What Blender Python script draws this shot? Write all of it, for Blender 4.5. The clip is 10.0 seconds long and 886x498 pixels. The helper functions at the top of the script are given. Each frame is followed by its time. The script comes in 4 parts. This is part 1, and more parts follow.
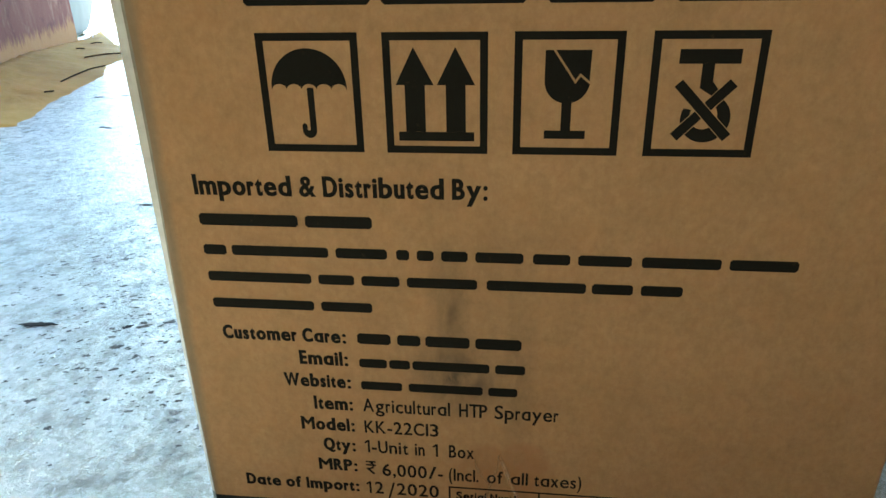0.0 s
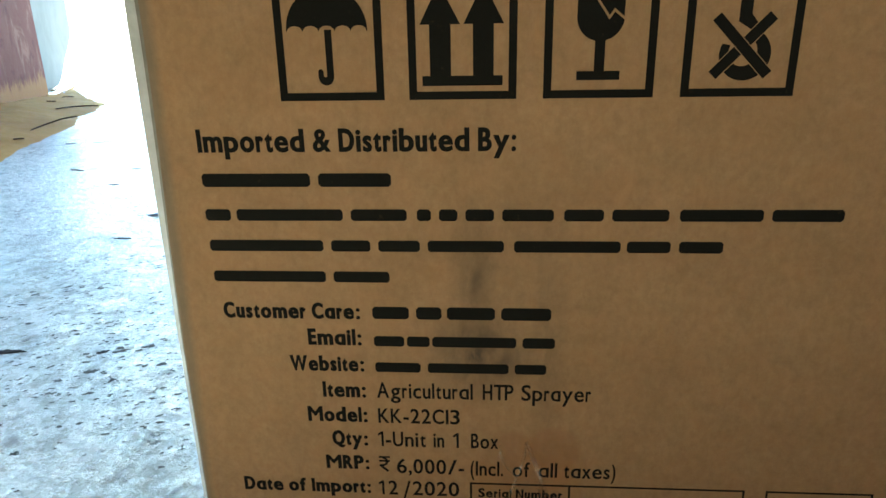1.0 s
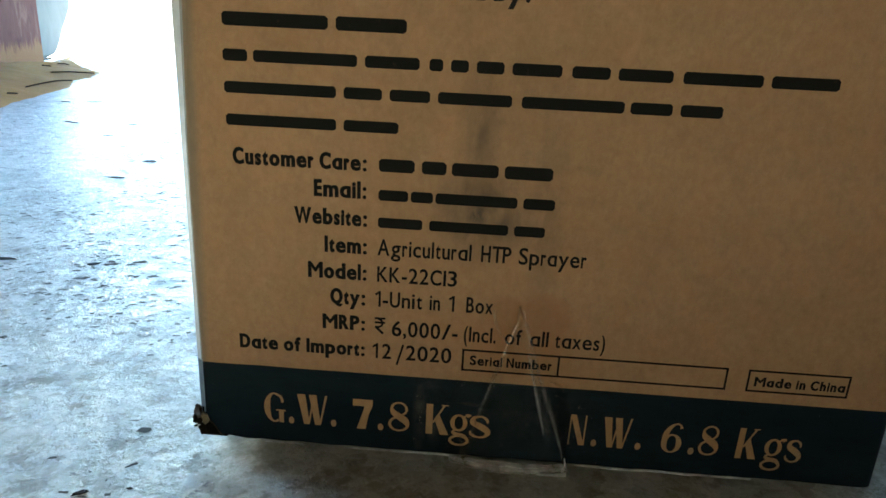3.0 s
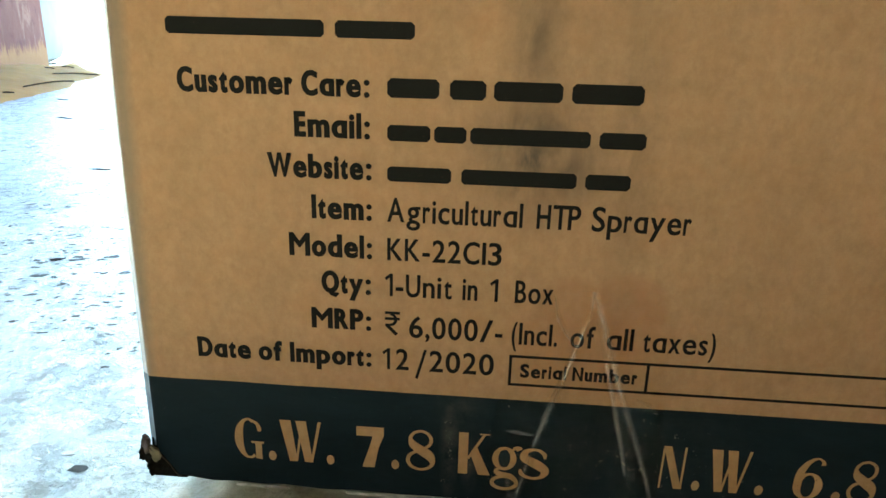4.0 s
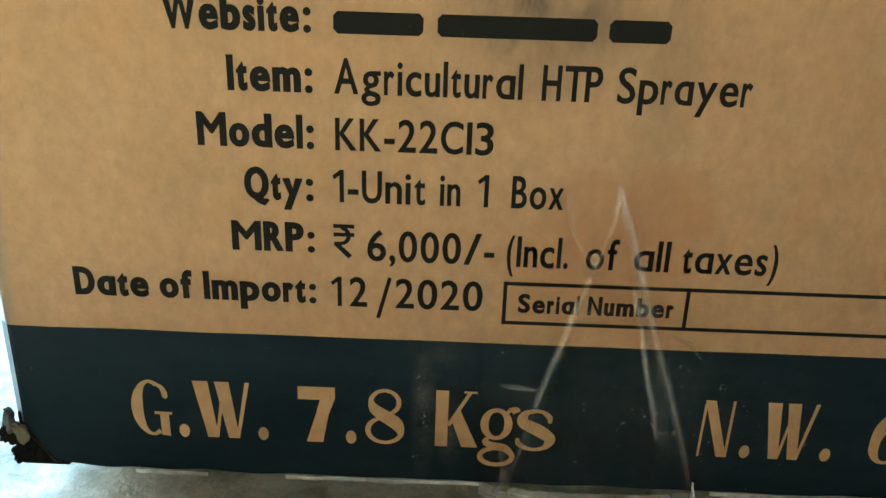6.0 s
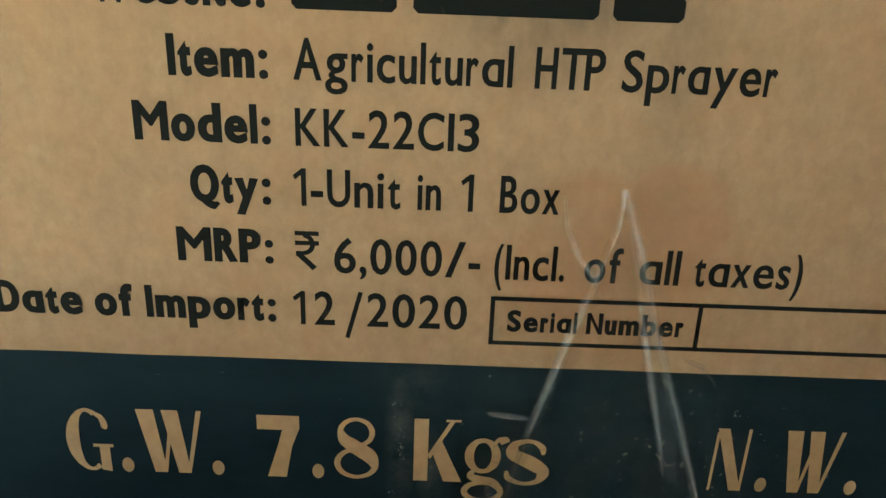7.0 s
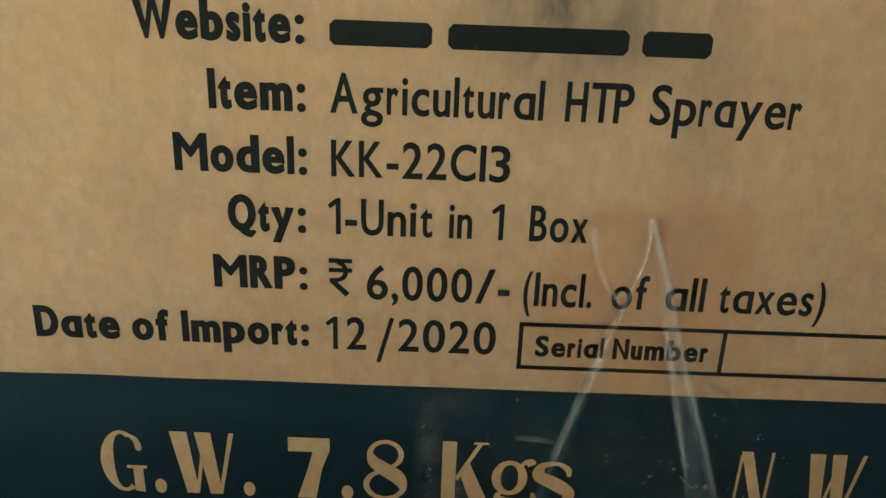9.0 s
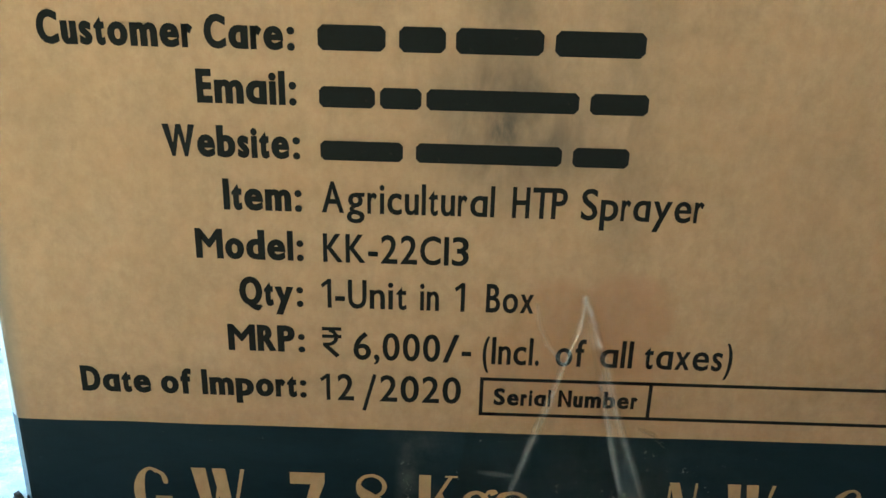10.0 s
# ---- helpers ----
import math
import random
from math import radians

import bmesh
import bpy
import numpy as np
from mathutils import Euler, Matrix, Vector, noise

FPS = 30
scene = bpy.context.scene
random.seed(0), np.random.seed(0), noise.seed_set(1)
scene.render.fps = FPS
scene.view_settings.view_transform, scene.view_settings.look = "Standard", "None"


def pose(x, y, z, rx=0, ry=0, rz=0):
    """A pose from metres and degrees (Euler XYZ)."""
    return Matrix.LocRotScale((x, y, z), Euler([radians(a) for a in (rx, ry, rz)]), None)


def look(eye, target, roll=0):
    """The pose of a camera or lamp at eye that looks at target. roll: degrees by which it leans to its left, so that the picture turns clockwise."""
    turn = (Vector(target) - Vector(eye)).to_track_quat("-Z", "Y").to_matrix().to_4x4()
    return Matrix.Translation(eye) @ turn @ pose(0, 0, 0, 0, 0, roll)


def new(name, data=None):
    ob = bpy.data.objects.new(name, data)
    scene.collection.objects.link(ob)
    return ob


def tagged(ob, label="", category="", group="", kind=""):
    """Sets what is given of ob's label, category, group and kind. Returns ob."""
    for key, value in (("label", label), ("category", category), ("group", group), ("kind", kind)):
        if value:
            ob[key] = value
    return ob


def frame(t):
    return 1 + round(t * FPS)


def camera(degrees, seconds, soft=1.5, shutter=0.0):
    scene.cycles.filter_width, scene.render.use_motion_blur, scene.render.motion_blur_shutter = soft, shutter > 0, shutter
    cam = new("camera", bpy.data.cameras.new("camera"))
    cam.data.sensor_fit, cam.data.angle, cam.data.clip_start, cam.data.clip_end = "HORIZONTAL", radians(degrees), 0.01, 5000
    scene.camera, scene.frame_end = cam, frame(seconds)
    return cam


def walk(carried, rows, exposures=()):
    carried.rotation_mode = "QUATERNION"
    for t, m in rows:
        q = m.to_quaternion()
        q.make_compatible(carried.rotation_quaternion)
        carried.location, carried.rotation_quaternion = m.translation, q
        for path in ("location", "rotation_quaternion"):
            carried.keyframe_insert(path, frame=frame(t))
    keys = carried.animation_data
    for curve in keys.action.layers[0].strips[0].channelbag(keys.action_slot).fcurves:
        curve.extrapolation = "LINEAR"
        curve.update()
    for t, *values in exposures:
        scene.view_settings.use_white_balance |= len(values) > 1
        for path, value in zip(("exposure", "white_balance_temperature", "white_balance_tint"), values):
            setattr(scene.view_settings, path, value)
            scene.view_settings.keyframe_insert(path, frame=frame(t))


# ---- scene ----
cam = camera(66.0, 10.0, soft=1.5)
PATH = [
    (0, (0.19434, -0.32291, 0.39356), (-0.0312, 1.4845, -0.4324), -1.24),
    (0.3, (0.18950, -0.31928, 0.37496), (0.0024, 1.5396, -0.3389), -1.34),
    (0.5, (0.18988, -0.31657, 0.36719), (0.0082, 1.5510, -0.3250), -1.85),
    (0.8, (0.17506, -0.31601, 0.35090), (0.0367, 1.5540, -0.3448), -1.24),
    (1, (0.16612, -0.32140, 0.33690), (0.0227, 1.5610, -0.3233), -1.14),
    (1.2, (0.16611, -0.32801, 0.33269), (0.0332, 1.5593, -0.3156), -0.18),
    (1.5, (0.17380, -0.35252, 0.30679), (0.0279, 1.5200, -0.3804), 0.42),
    (1.7, (0.17401, -0.35727, 0.29300), (0.0492, 1.5038, -0.4287), 1.01),
    (2, (0.17018, -0.36393, 0.27770), (0.0736, 1.5175, -0.3938), 2.31),
    (2.2, (0.16872, -0.36410, 0.27604), (0.0840, 1.5236, -0.3792), 2.40),
    (2.5, (0.16112, -0.36878, 0.27139), (0.0768, 1.5237, -0.3701), 2.92),
    (2.7, (0.16033, -0.37028, 0.26870), (0.0640, 1.5237, -0.3667), 2.97),
    (3.8, (0.14883, -0.26617, 0.22432), (0.0324, 1.6294, -0.4028), 1.77),
    (4, (0.14542, -0.25294, 0.20996), (-0.0003, 1.6444, -0.4054), 1.51),
    (4.2, (0.14352, -0.24584, 0.20168), (0.0083, 1.6573, -0.3981), 2.28),
    (4.5, (0.13920, -0.23644, 0.18956), (0.0288, 1.6673, -0.4135), 2.74),
    (4.7, (0.13821, -0.22482, 0.17810), (0.0472, 1.6803, -0.4237), 2.49),
    (5, (0.13858, -0.21160, 0.17044), (0.1000, 1.6963, -0.4282), 2.40),
    (5.2, (0.13998, -0.20782, 0.16932), (0.1251, 1.7002, -0.4301), 2.23),
    (5.5, (0.13929, -0.20561, 0.16730), (0.1058, 1.6993, -0.4412), 2.02),
    (5.7, (0.13822, -0.20229, 0.16212), (0.1056, 1.7021, -0.4481), 1.84),
    (6.8, (0.13792, -0.16852, 0.15233), (0.1448, 1.7291, -0.4794), 2.39),
    (7, (0.14006, -0.16722, 0.15197), (0.1526, 1.7319, -0.4751), 2.17),
    (7.5, (0.14024, -0.16771, 0.15244), (0.1533, 1.7314, -0.4746), 2.00),
    (7.8, (0.14205, -0.16372, 0.14958), (0.1568, 1.7394, -0.4653), 2.03),
    (8, (0.14400, -0.16365, 0.14870), (0.1519, 1.7403, -0.4636), 2.12),
    (8.3, (0.14098, -0.16360, 0.15136), (0.1510, 1.7411, -0.4587), 2.04),
    (8.5, (0.13671, -0.16469, 0.15409), (0.1432, 1.7388, -0.4596), 2.08),
    (8.7, (0.13368, -0.16639, 0.15605), (0.1367, 1.7368, -0.4586), 1.95),
    (9, (0.13233, -0.16965, 0.15775), (0.1387, 1.7368, -0.4467), 2.19),
    (9.2, (0.13217, -0.17297, 0.16024), (0.1407, 1.7338, -0.4432), 2.28),
    (9.5, (0.13480, -0.17909, 0.16189), (0.1508, 1.7264, -0.4453), 2.42),
    (9.7, (0.13727, -0.18723, 0.16461), (0.1525, 1.7250, -0.4211), 2.73),
    (10, (0.14239, -0.20067, 0.18914), (0.1291, 1.7111, -0.3984), 1.60),
]
walk(cam, [(t, look(eye, target, roll)) for t, eye, target, roll in PATH],
     [(0.0, 5.14, 6250, -3), (0.5, 5.25, 6280, -4), (1.0, 5.00, 6000, -3), (1.5, 4.73, 5820, -3), (2.0, 4.71, 5780, -3), (2.7, 4.68, 5750, -2), (4.0, 5.68, 6050, -4), (5.0, 6.00, 6300, -6), (7.0, 6.10, 5000, -10), (10.0, 6.05, 4950, -11)])

# ---- light ----
ROOM = pose(-1.82, 2.70, 0, 0, 0, 19)          # room frame: x along the open front, y outwards, wall along -y
world = bpy.data.worlds.new("sky")
scene.world = world
world.use_nodes = True
wn = world.node_tree
wn.nodes.clear()
sky = wn.nodes.new("ShaderNodeTexSky")
sky.sky_type, sky.sun_disc = "NISHITA", False
sky.air_density, sky.dust_density, sky.ozone_density = 1.0, 0.2, 3.0
sky.sun_elevation, sky.sun_rotation = radians(36), radians(310)
wbg = wn.nodes.new("ShaderNodeBackground")
wbg.inputs["Strength"].default_value = 0.09
wout = wn.nodes.new("ShaderNodeOutputWorld")
wn.links.new(sky.outputs[0], wbg.inputs[0])
wn.links.new(wbg.outputs[0], wout.inputs[0])
sun_data = bpy.data.lights.new("sun", "SUN")
sun_data.energy, sun_data.angle, sun_data.color = 2.0, radians(0.5), (1.0, 0.92, 0.80)
sun = new("sun", sun_data)
sun.matrix_world = look((0, 0, 0), (0.619, -0.520, -0.588))


# ---- materials ----
class Nodes:
    """A small builder of node materials."""

    def __init__(self, name):
        self.mat = bpy.data.materials.new(name)
        self.mat.use_nodes = True
        self.tree = self.mat.node_tree
        self.tree.nodes.clear()
        self.out = self.tree.nodes.new("ShaderNodeOutputMaterial")
        self.bsdf = self.tree.nodes.new("ShaderNodeBsdfPrincipled")
        self.tree.links.new(self.bsdf.outputs[0], self.out.inputs[0])
        self.place = self.tree.nodes.new("ShaderNodeTexCoord").outputs["Object"]

    def plug(self, value, socket):
        if isinstance(value, bpy.types.NodeSocket):
            self.tree.links.new(value, socket)
        else:
            socket.default_value = value

    def noise(self, scale, detail=4.0, rough=0.55, warp=0.0, stretch=None):
        n = self.tree.nodes.new("ShaderNodeTexNoise")
        n.inputs["Scale"].default_value, n.inputs["Detail"].default_value = scale, detail
        n.inputs["Roughness"].default_value, n.inputs["Distortion"].default_value = rough, warp
        src = self.place
        if stretch:
            m = self.tree.nodes.new("ShaderNodeMapping")
            m.inputs["Scale"].default_value = stretch
            self.tree.links.new(src, m.inputs[0])
            src = m.outputs[0]
        self.tree.links.new(src, n.inputs["Vector"])
        return n.outputs["Fac"]

    def ramp(self, fac, *stops):
        r = self.tree.nodes.new("ShaderNodeValToRGB")
        while len(r.color_ramp.elements) < len(stops):
            r.color_ramp.elements.new(0.5)
        for e, (at, col) in zip(r.color_ramp.elements, stops):
            e.position = at
            e.color = (*col, 1) if isinstance(col, tuple) else (col, col, col, 1)
        self.plug(fac, r.inputs[0])
        return r.outputs[0]

    def mix(self, fac, a, b, how="MIX"):
        m = self.tree.nodes.new("ShaderNodeMix")
        m.data_type, m.blend_type = "RGBA", how
        self.plug(fac, m.inputs[0])
        self.plug((*a, 1) if isinstance(a, tuple) else a, m.inputs[6])
        self.plug((*b, 1) if isinstance(b, tuple) else b, m.inputs[7])
        return m.outputs[2]

    def calc(self, how, a, b=0.0, c=0.0):
        m = self.tree.nodes.new("ShaderNodeMath")
        m.operation = how
        for v, s in zip((a, b, c), m.inputs):
            self.plug(v, s)
        return m.outputs[0]

    def blob(self, cx, cy, cz, rx, ry, rz):
        """A soft round patch, 1 in its middle and 0 past its rim."""
        m = self.tree.nodes.new("ShaderNodeMapping")
        m.inputs["Location"].default_value = (-cx / rx, -cy / ry, -cz / rz)
        m.inputs["Scale"].default_value = (1 / rx, 1 / ry, 1 / rz)
        self.tree.links.new(self.place, m.inputs[0])
        g = self.tree.nodes.new("ShaderNodeTexGradient")
        g.gradient_type = "SPHERICAL"
        self.tree.links.new(m.outputs[0], g.inputs[0])
        return g.outputs["Fac"]

    def finish(self, colour, rough, height=None, bump=0.3, far=0.001, spec=0.5):
        self.plug((*colour, 1) if isinstance(colour, tuple) else colour, self.bsdf.inputs["Base Color"])
        self.plug(rough, self.bsdf.inputs["Roughness"])
        self.bsdf.inputs["Specular IOR Level"].default_value = spec
        if height is not None:
            b = self.tree.nodes.new("ShaderNodeBump")
            b.inputs["Strength"].default_value, b.inputs["Distance"].default_value = bump, far
            self.plug(height, b.inputs["Height"])
            self.tree.links.new(b.outputs[0], self.bsdf.inputs["Normal"])
        return self.mat


def cardboard(name, a, b):
    k = Nodes(name)
    fibre = k.noise(240, 5, 0.65, 0.2, (1, 1, 0.75))
    cloud = k.noise(30, 8, 0.8, 0.2)
    flute = k.noise(120, 1, 0.5, 0, (1, 1, 0.02))
    col = k.mix(k.ramp(cloud, (0.3, 0.0), (0.7, 1.0)), a, b)
    col = k.mix(k.calc("MULTIPLY", k.ramp(fibre, (0.4, 0.0), (0.72, 1.0)), 0.30), col, (0.17, 0.095, 0.042))
    blush = k.noise(60, 5, 0.7, 0.4)
    col = k.mix(k.calc("MULTIPLY", k.ramp(blush, (0.42, 0.0), (0.72, 1.0)), 0.5), col, (0.40, 0.20, 0.085))
    # brownish stain of old glue under the tape
    glue = None
    for cx, cz, rx, rz, much in ((0.200, 0.101, 0.020, 0.018, 1.35), (0.178, 0.100, 0.018, 0.017, 1.1), (0.186, 0.083, 0.050, 0.038, 0.7)):
        one = k.calc("MULTIPLY", k.blob(cx, 0, cz, rx, 0.02, rz), much)
        glue = one if glue is None else k.calc("MAXIMUM", glue, one)
    glue = k.calc("MULTIPLY", k.ramp(glue, (0.18, 0.0), (0.45, 1.0)), k.ramp(k.noise(45, 5, 0.7, 0.3), (0.3, 0.35), (0.65, 1.0)))
    col = k.mix(k.calc("MULTIPLY", glue, 0.65), col, (0.36, 0.165, 0.075))
    # rubbed grey dirt where old tape has been
    smear = k.noise(70, 5, 0.65, 0.6, (1, 1, 0.45))
    dirt = None
    for cx, cz, rx, rz, much in ((0.152, 0.149, 0.008, 0.009, 1.0), (0.158, 0.160, 0.018, 0.022, 1.1), (0.157, 0.205, 0.009, 0.03, 0.8), (0.195, 0.17, 0.008, 0.06, 0.45), (0.172, 0.155, 0.02, 0.014, 0.8), (0.178, 0.205, 0.010, 0.05, 0.3)):
        one = k.calc("MULTIPLY", k.blob(cx, 0, cz, rx * 1.6, 0.02, rz * 1.6), much)
        dirt = one if dirt is None else k.calc("MAXIMUM", dirt, one)
    dirt = k.calc("MULTIPLY", dirt, k.ramp(smear, (0.3, 0.25), (0.62, 1.0)))
    col = k.mix(dirt, col, (0.095, 0.068, 0.043))
    # greyer towards the crushed fold: the dimming of its rounded edge put into the colour
    sep = k.tree.nodes.new("ShaderNodeSeparateXYZ")
    k.tree.links.new(k.place, sep.inputs[0])
    edge = k.calc("ADD", k.calc("MULTIPLY", sep.outputs["X"], 100), k.calc("MULTIPLY", k.calc("SUBTRACT", smear, 0.5), 0.35))
    edge = k.calc("SUBTRACT", edge, k.calc("MULTIPLY", k.calc("SUBTRACT", sep.outputs["Z"], 0.12), 2.4))
    col = k.mix(k.calc("MULTIPLY", k.ramp(edge, (0.15, 1.0), (0.60, 0.0)), 0.62), col, (0.175, 0.158, 0.122))
    return k.finish(col, k.calc("MULTIPLY_ADD", fibre, 0.2, 0.6), k.calc("ADD", k.calc("MULTIPLY", fibre, 0.3), k.calc("MULTIPLY", flute, 0.25)), 0.22, 0.0005, 0.3)


def printed_band():
    k = Nodes("dark_teal_print")
    rub = k.noise(300, 4, 0.75)
    cloud = k.noise(34, 5, 0.65, 0.3, (0.5, 1, 1.6))
    col = k.mix(k.ramp(cloud, (0.3, 0.0), (0.7, 1.0)), (0.0055, 0.0120, 0.0158), (0.0125, 0.0220, 0.0270))
    # rubbed marks and flecks of bare card where tape has been pulled off
    near = None
    for cx, cz, rx, rz, much in ((0.131, 0.034, 0.005, 0.032, 1.3), (0.140, 0.024, 0.005, 0.016, 1.0), (0.136, 0.052, 0.014, 0.014, 0.5), (0.20, 0.035, 0.07, 0.04, 0.3)):
        one = k.calc("MULTIPLY", k.blob(cx, 0, cz, rx, 0.02, rz), much)
        near = one if near is None else k.calc("MAXIMUM", near, one)
    col = k.mix(k.calc("MULTIPLY", near, k.ramp(k.noise(90, 5, 0.7), (0.35, 0.0), (0.7, 0.55))), col, (0.13, 0.12, 0.095))
    near = k.calc("MAXIMUM", near, k.calc("MULTIPLY", k.blob(0.205, 0, 0.030, 0.075, 0.02, 0.045), 1.1))
    fleck = k.calc("MULTIPLY", k.ramp(k.calc("ADD", rub, k.calc("MULTIPLY", near, 0.085)), (0.69, 0.0), (0.72, 1.0)), 0.6)
    col = k.mix(fleck, col, (0.24, 0.22, 0.18))
    return k.finish(col, k.ramp(cloud, (0.3, 0.5), (0.7, 0.65)), rub, 0.12, 0.0004, 0.09)


def ink():
    k = Nodes("black_ink")
    worn = k.noise(220, 4, 0.7)
    col = k.mix(k.calc("MULTIPLY", k.ramp(worn, (0.62, 0.0), (0.8, 1.0)), 0.3), (0.0120, 0.0118, 0.0098), (0.12, 0.070, 0.034))
    return k.finish(col, 0.7, worn, 0.1, 0.0003, 0.06)


def cement():
    k = Nodes("cement_floor")
    big = k.noise(2.4, 4, 0.6, 0.3)
    mid = k.noise(11, 6, 0.7, 0.15)
    chip = k.noise(34, 9, 0.74, 0.1)
    fine = k.noise(190, 4, 0.7)
    worn = k.ramp(k.calc("ADD", chip, k.calc("MULTIPLY", k.calc("SUBTRACT", big, 0.5), 0.3)), (0.475, 0.0), (0.55, 1.0))
    pits = k.ramp(k.calc("ADD", chip, k.calc("MULTIPLY", k.calc("SUBTRACT", mid, 0.5), 0.25)), (0.345, 1.0), (0.375, 0.0))
    col = k.mix(big, (0.275, 0.268, 0.20), (0.46, 0.455, 0.365))
    col = k.mix(k.calc("MULTIPLY", k.ramp(mid, (0.42, 1.0), (0.56, 0.0)), 0.70), col, (0.155, 0.145, 0.092))
    col = k.mix(k.calc("MULTIPLY", worn, 0.5), col, (0.58, 0.58, 0.50))
    col = k.mix(k.calc("MULTIPLY", k.ramp(k.noise(48, 6, 0.75, 0.3), (0.50, 0.0), (0.60, 1.0)), 0.5), col, (0.14, 0.13, 0.08))
    col = k.mix(pits, col, (0.07, 0.065, 0.055))
    flake = k.ramp(k.noise(85, 7, 0.7, 0.35), (0.46, 0.0), (0.56, 1.0))
    col = k.mix(k.calc("MULTIPLY", flake, 0.35), col, (0.50, 0.50, 0.43))
    # angular mottles of trodden cement
    warp = k.tree.nodes.new("ShaderNodeVectorMath")
    warp.operation = "ADD"
    drift = k.tree.nodes.new("ShaderNodeCombineXYZ")
    k.plug(k.calc("MULTIPLY", k.noise(40, 4, 0.7), 0.05), drift.inputs[0])
    k.plug(k.calc("MULTIPLY", k.noise(46, 4, 0.7), 0.05), drift.inputs[1])
    k.tree.links.new(k.place, warp.inputs[0])
    k.tree.links.new(drift.outputs[0], warp.inputs[1])
    cell = k.tree.nodes.new("ShaderNodeTexVoronoi")
    cell.inputs["Scale"].default_value = 75
    k.tree.links.new(warp.outputs[0], cell.inputs["Vector"])
    mottle = k.calc("MULTIPLY", k.ramp(cell.outputs["Color"], (0.25, 0.0), (0.75, 1.0)), k.ramp(mid, (0.40, 0.2), (0.60, 1.0)))
    col = k.mix(k.calc("MULTIPLY", mottle, 0.34), col, (0.60, 0.60, 0.52))
    col = k.mix(k.calc("MULTIPLY", k.ramp(cell.outputs["Color"], (0.22, 1.0), (0.36, 0.0)), 0.35), col, (0.15, 0.142, 0.10))
    rough = k.calc("ADD", k.calc("MULTIPLY_ADD", worn, -0.14, 0.36), k.calc("MULTIPLY", fine, 0.10))
    rough = k.calc("MULTIPLY_ADD", flake, -0.10, k.calc("ADD", rough, 0.05))
    high = k.calc("ADD", k.calc("MULTIPLY", worn, 0.30), k.calc("MULTIPLY", pits, -0.6))
    high = k.calc("ADD", high, k.calc("MULTIPLY", mid, 0.6))
    high = k.calc("ADD", high, k.calc("MULTIPLY", chip, 0.5))
    high = k.calc("ADD", high, k.calc("MULTIPLY", fine, 0.10))
    high = k.calc("ADD", high, k.calc("MULTIPLY", flake, 0.28))
    high = k.calc("ADD", high, k.calc("MULTIPLY", mottle, 0.25))
    return k.finish(col, rough, high, 0.6, 0.0030, 0.5)


def plain(name, a, b, scale, rough=0.8, bump=0.3, far=0.004, spec=0.3):
    k = Nodes(name)
    n, f = k.noise(scale, 6, 0.65, 0.4), k.noise(scale * 7, 5, 0.7)
    col = k.mix(k.ramp(n, (0.3, 0.0), (0.7, 1.0)), a, b)
    return k.finish(col, rough, k.calc("ADD", n, k.calc("MULTIPLY", f, 0.3)), bump, far, spec)


def pink_wall():
    k = Nodes("pink_wall_paint")
    n, f = k.noise(6, 6, 0.65, 0.8, (1, 1, 0.5)), k.noise(40, 5, 0.7)
    col = k.mix(k.ramp(n, (0.32, 0.0), (0.68, 1.0)), (0.118, 0.022, 0.015), (0.165, 0.046, 0.034))
    # rubbed pale streaks and a few dark red stains
    rub = k.noise(11, 6, 0.7, 1.2, (1, 1, 0.4))
    col = k.mix(k.calc("MULTIPLY", k.ramp(rub, (0.54, 0.0), (0.64, 1.0)), 0.75), col, (0.245, 0.105, 0.072))
    col = k.mix(k.calc("MULTIPLY", k.ramp(k.noise(8, 5, 0.6, 0.5), (0.58, 0.0), (0.68, 1.0)), 0.6), col, (0.075, 0.010, 0.010))
    # bare mud where the paint has come off low down
    sep = k.tree.nodes.new("ShaderNodeSeparateXYZ")
    k.tree.links.new(k.place, sep.inputs[0])
    low = k.calc("ADD", sep.outputs["Z"], k.calc("MULTIPLY", k.noise(22, 6, 0.75, 0.9, (1, 1, 0.35)), -0.16))
    col = k.mix(k.calc("MULTIPLY", k.ramp(low, (0.0, 1.0), (0.032, 0.0)), 0.8), col, (0.34, 0.155, 0.05))
    return k.finish(col, 0.85, k.calc("ADD", n, k.calc("MULTIPLY", f, 0.4)), 0.5, 0.006, 0.2)


def clear_film(name, tint, veil):
    """Thin clear plastic: mostly see-through, with gloss and a little milky veil."""
    k = Nodes(name)
    t = k.tree.nodes.new("ShaderNodeBsdfTransparent")
    t.inputs[0].default_value = (*tint, 1)
    n = k.noise(90, 4, 0.6, 0.5)
    k.finish((0.75, 0.74, 0.70), k.ramp(n, (0.3, 0.12), (0.7, 0.35)), n, 0.35, 0.001, 0.8)
    m = k.tree.nodes.new("ShaderNodeMixShader")
    k.plug(k.ramp(n, (0.35, veil * 0.4), (0.7, veil)), m.inputs[0])
    k.tree.links.new(t.outputs[0], m.inputs[1])
    k.tree.links.new(k.bsdf.outputs[0], m.inputs[2])
    k.tree.links.new(m.outputs[0], k.out.inputs[0])
    return k.mat


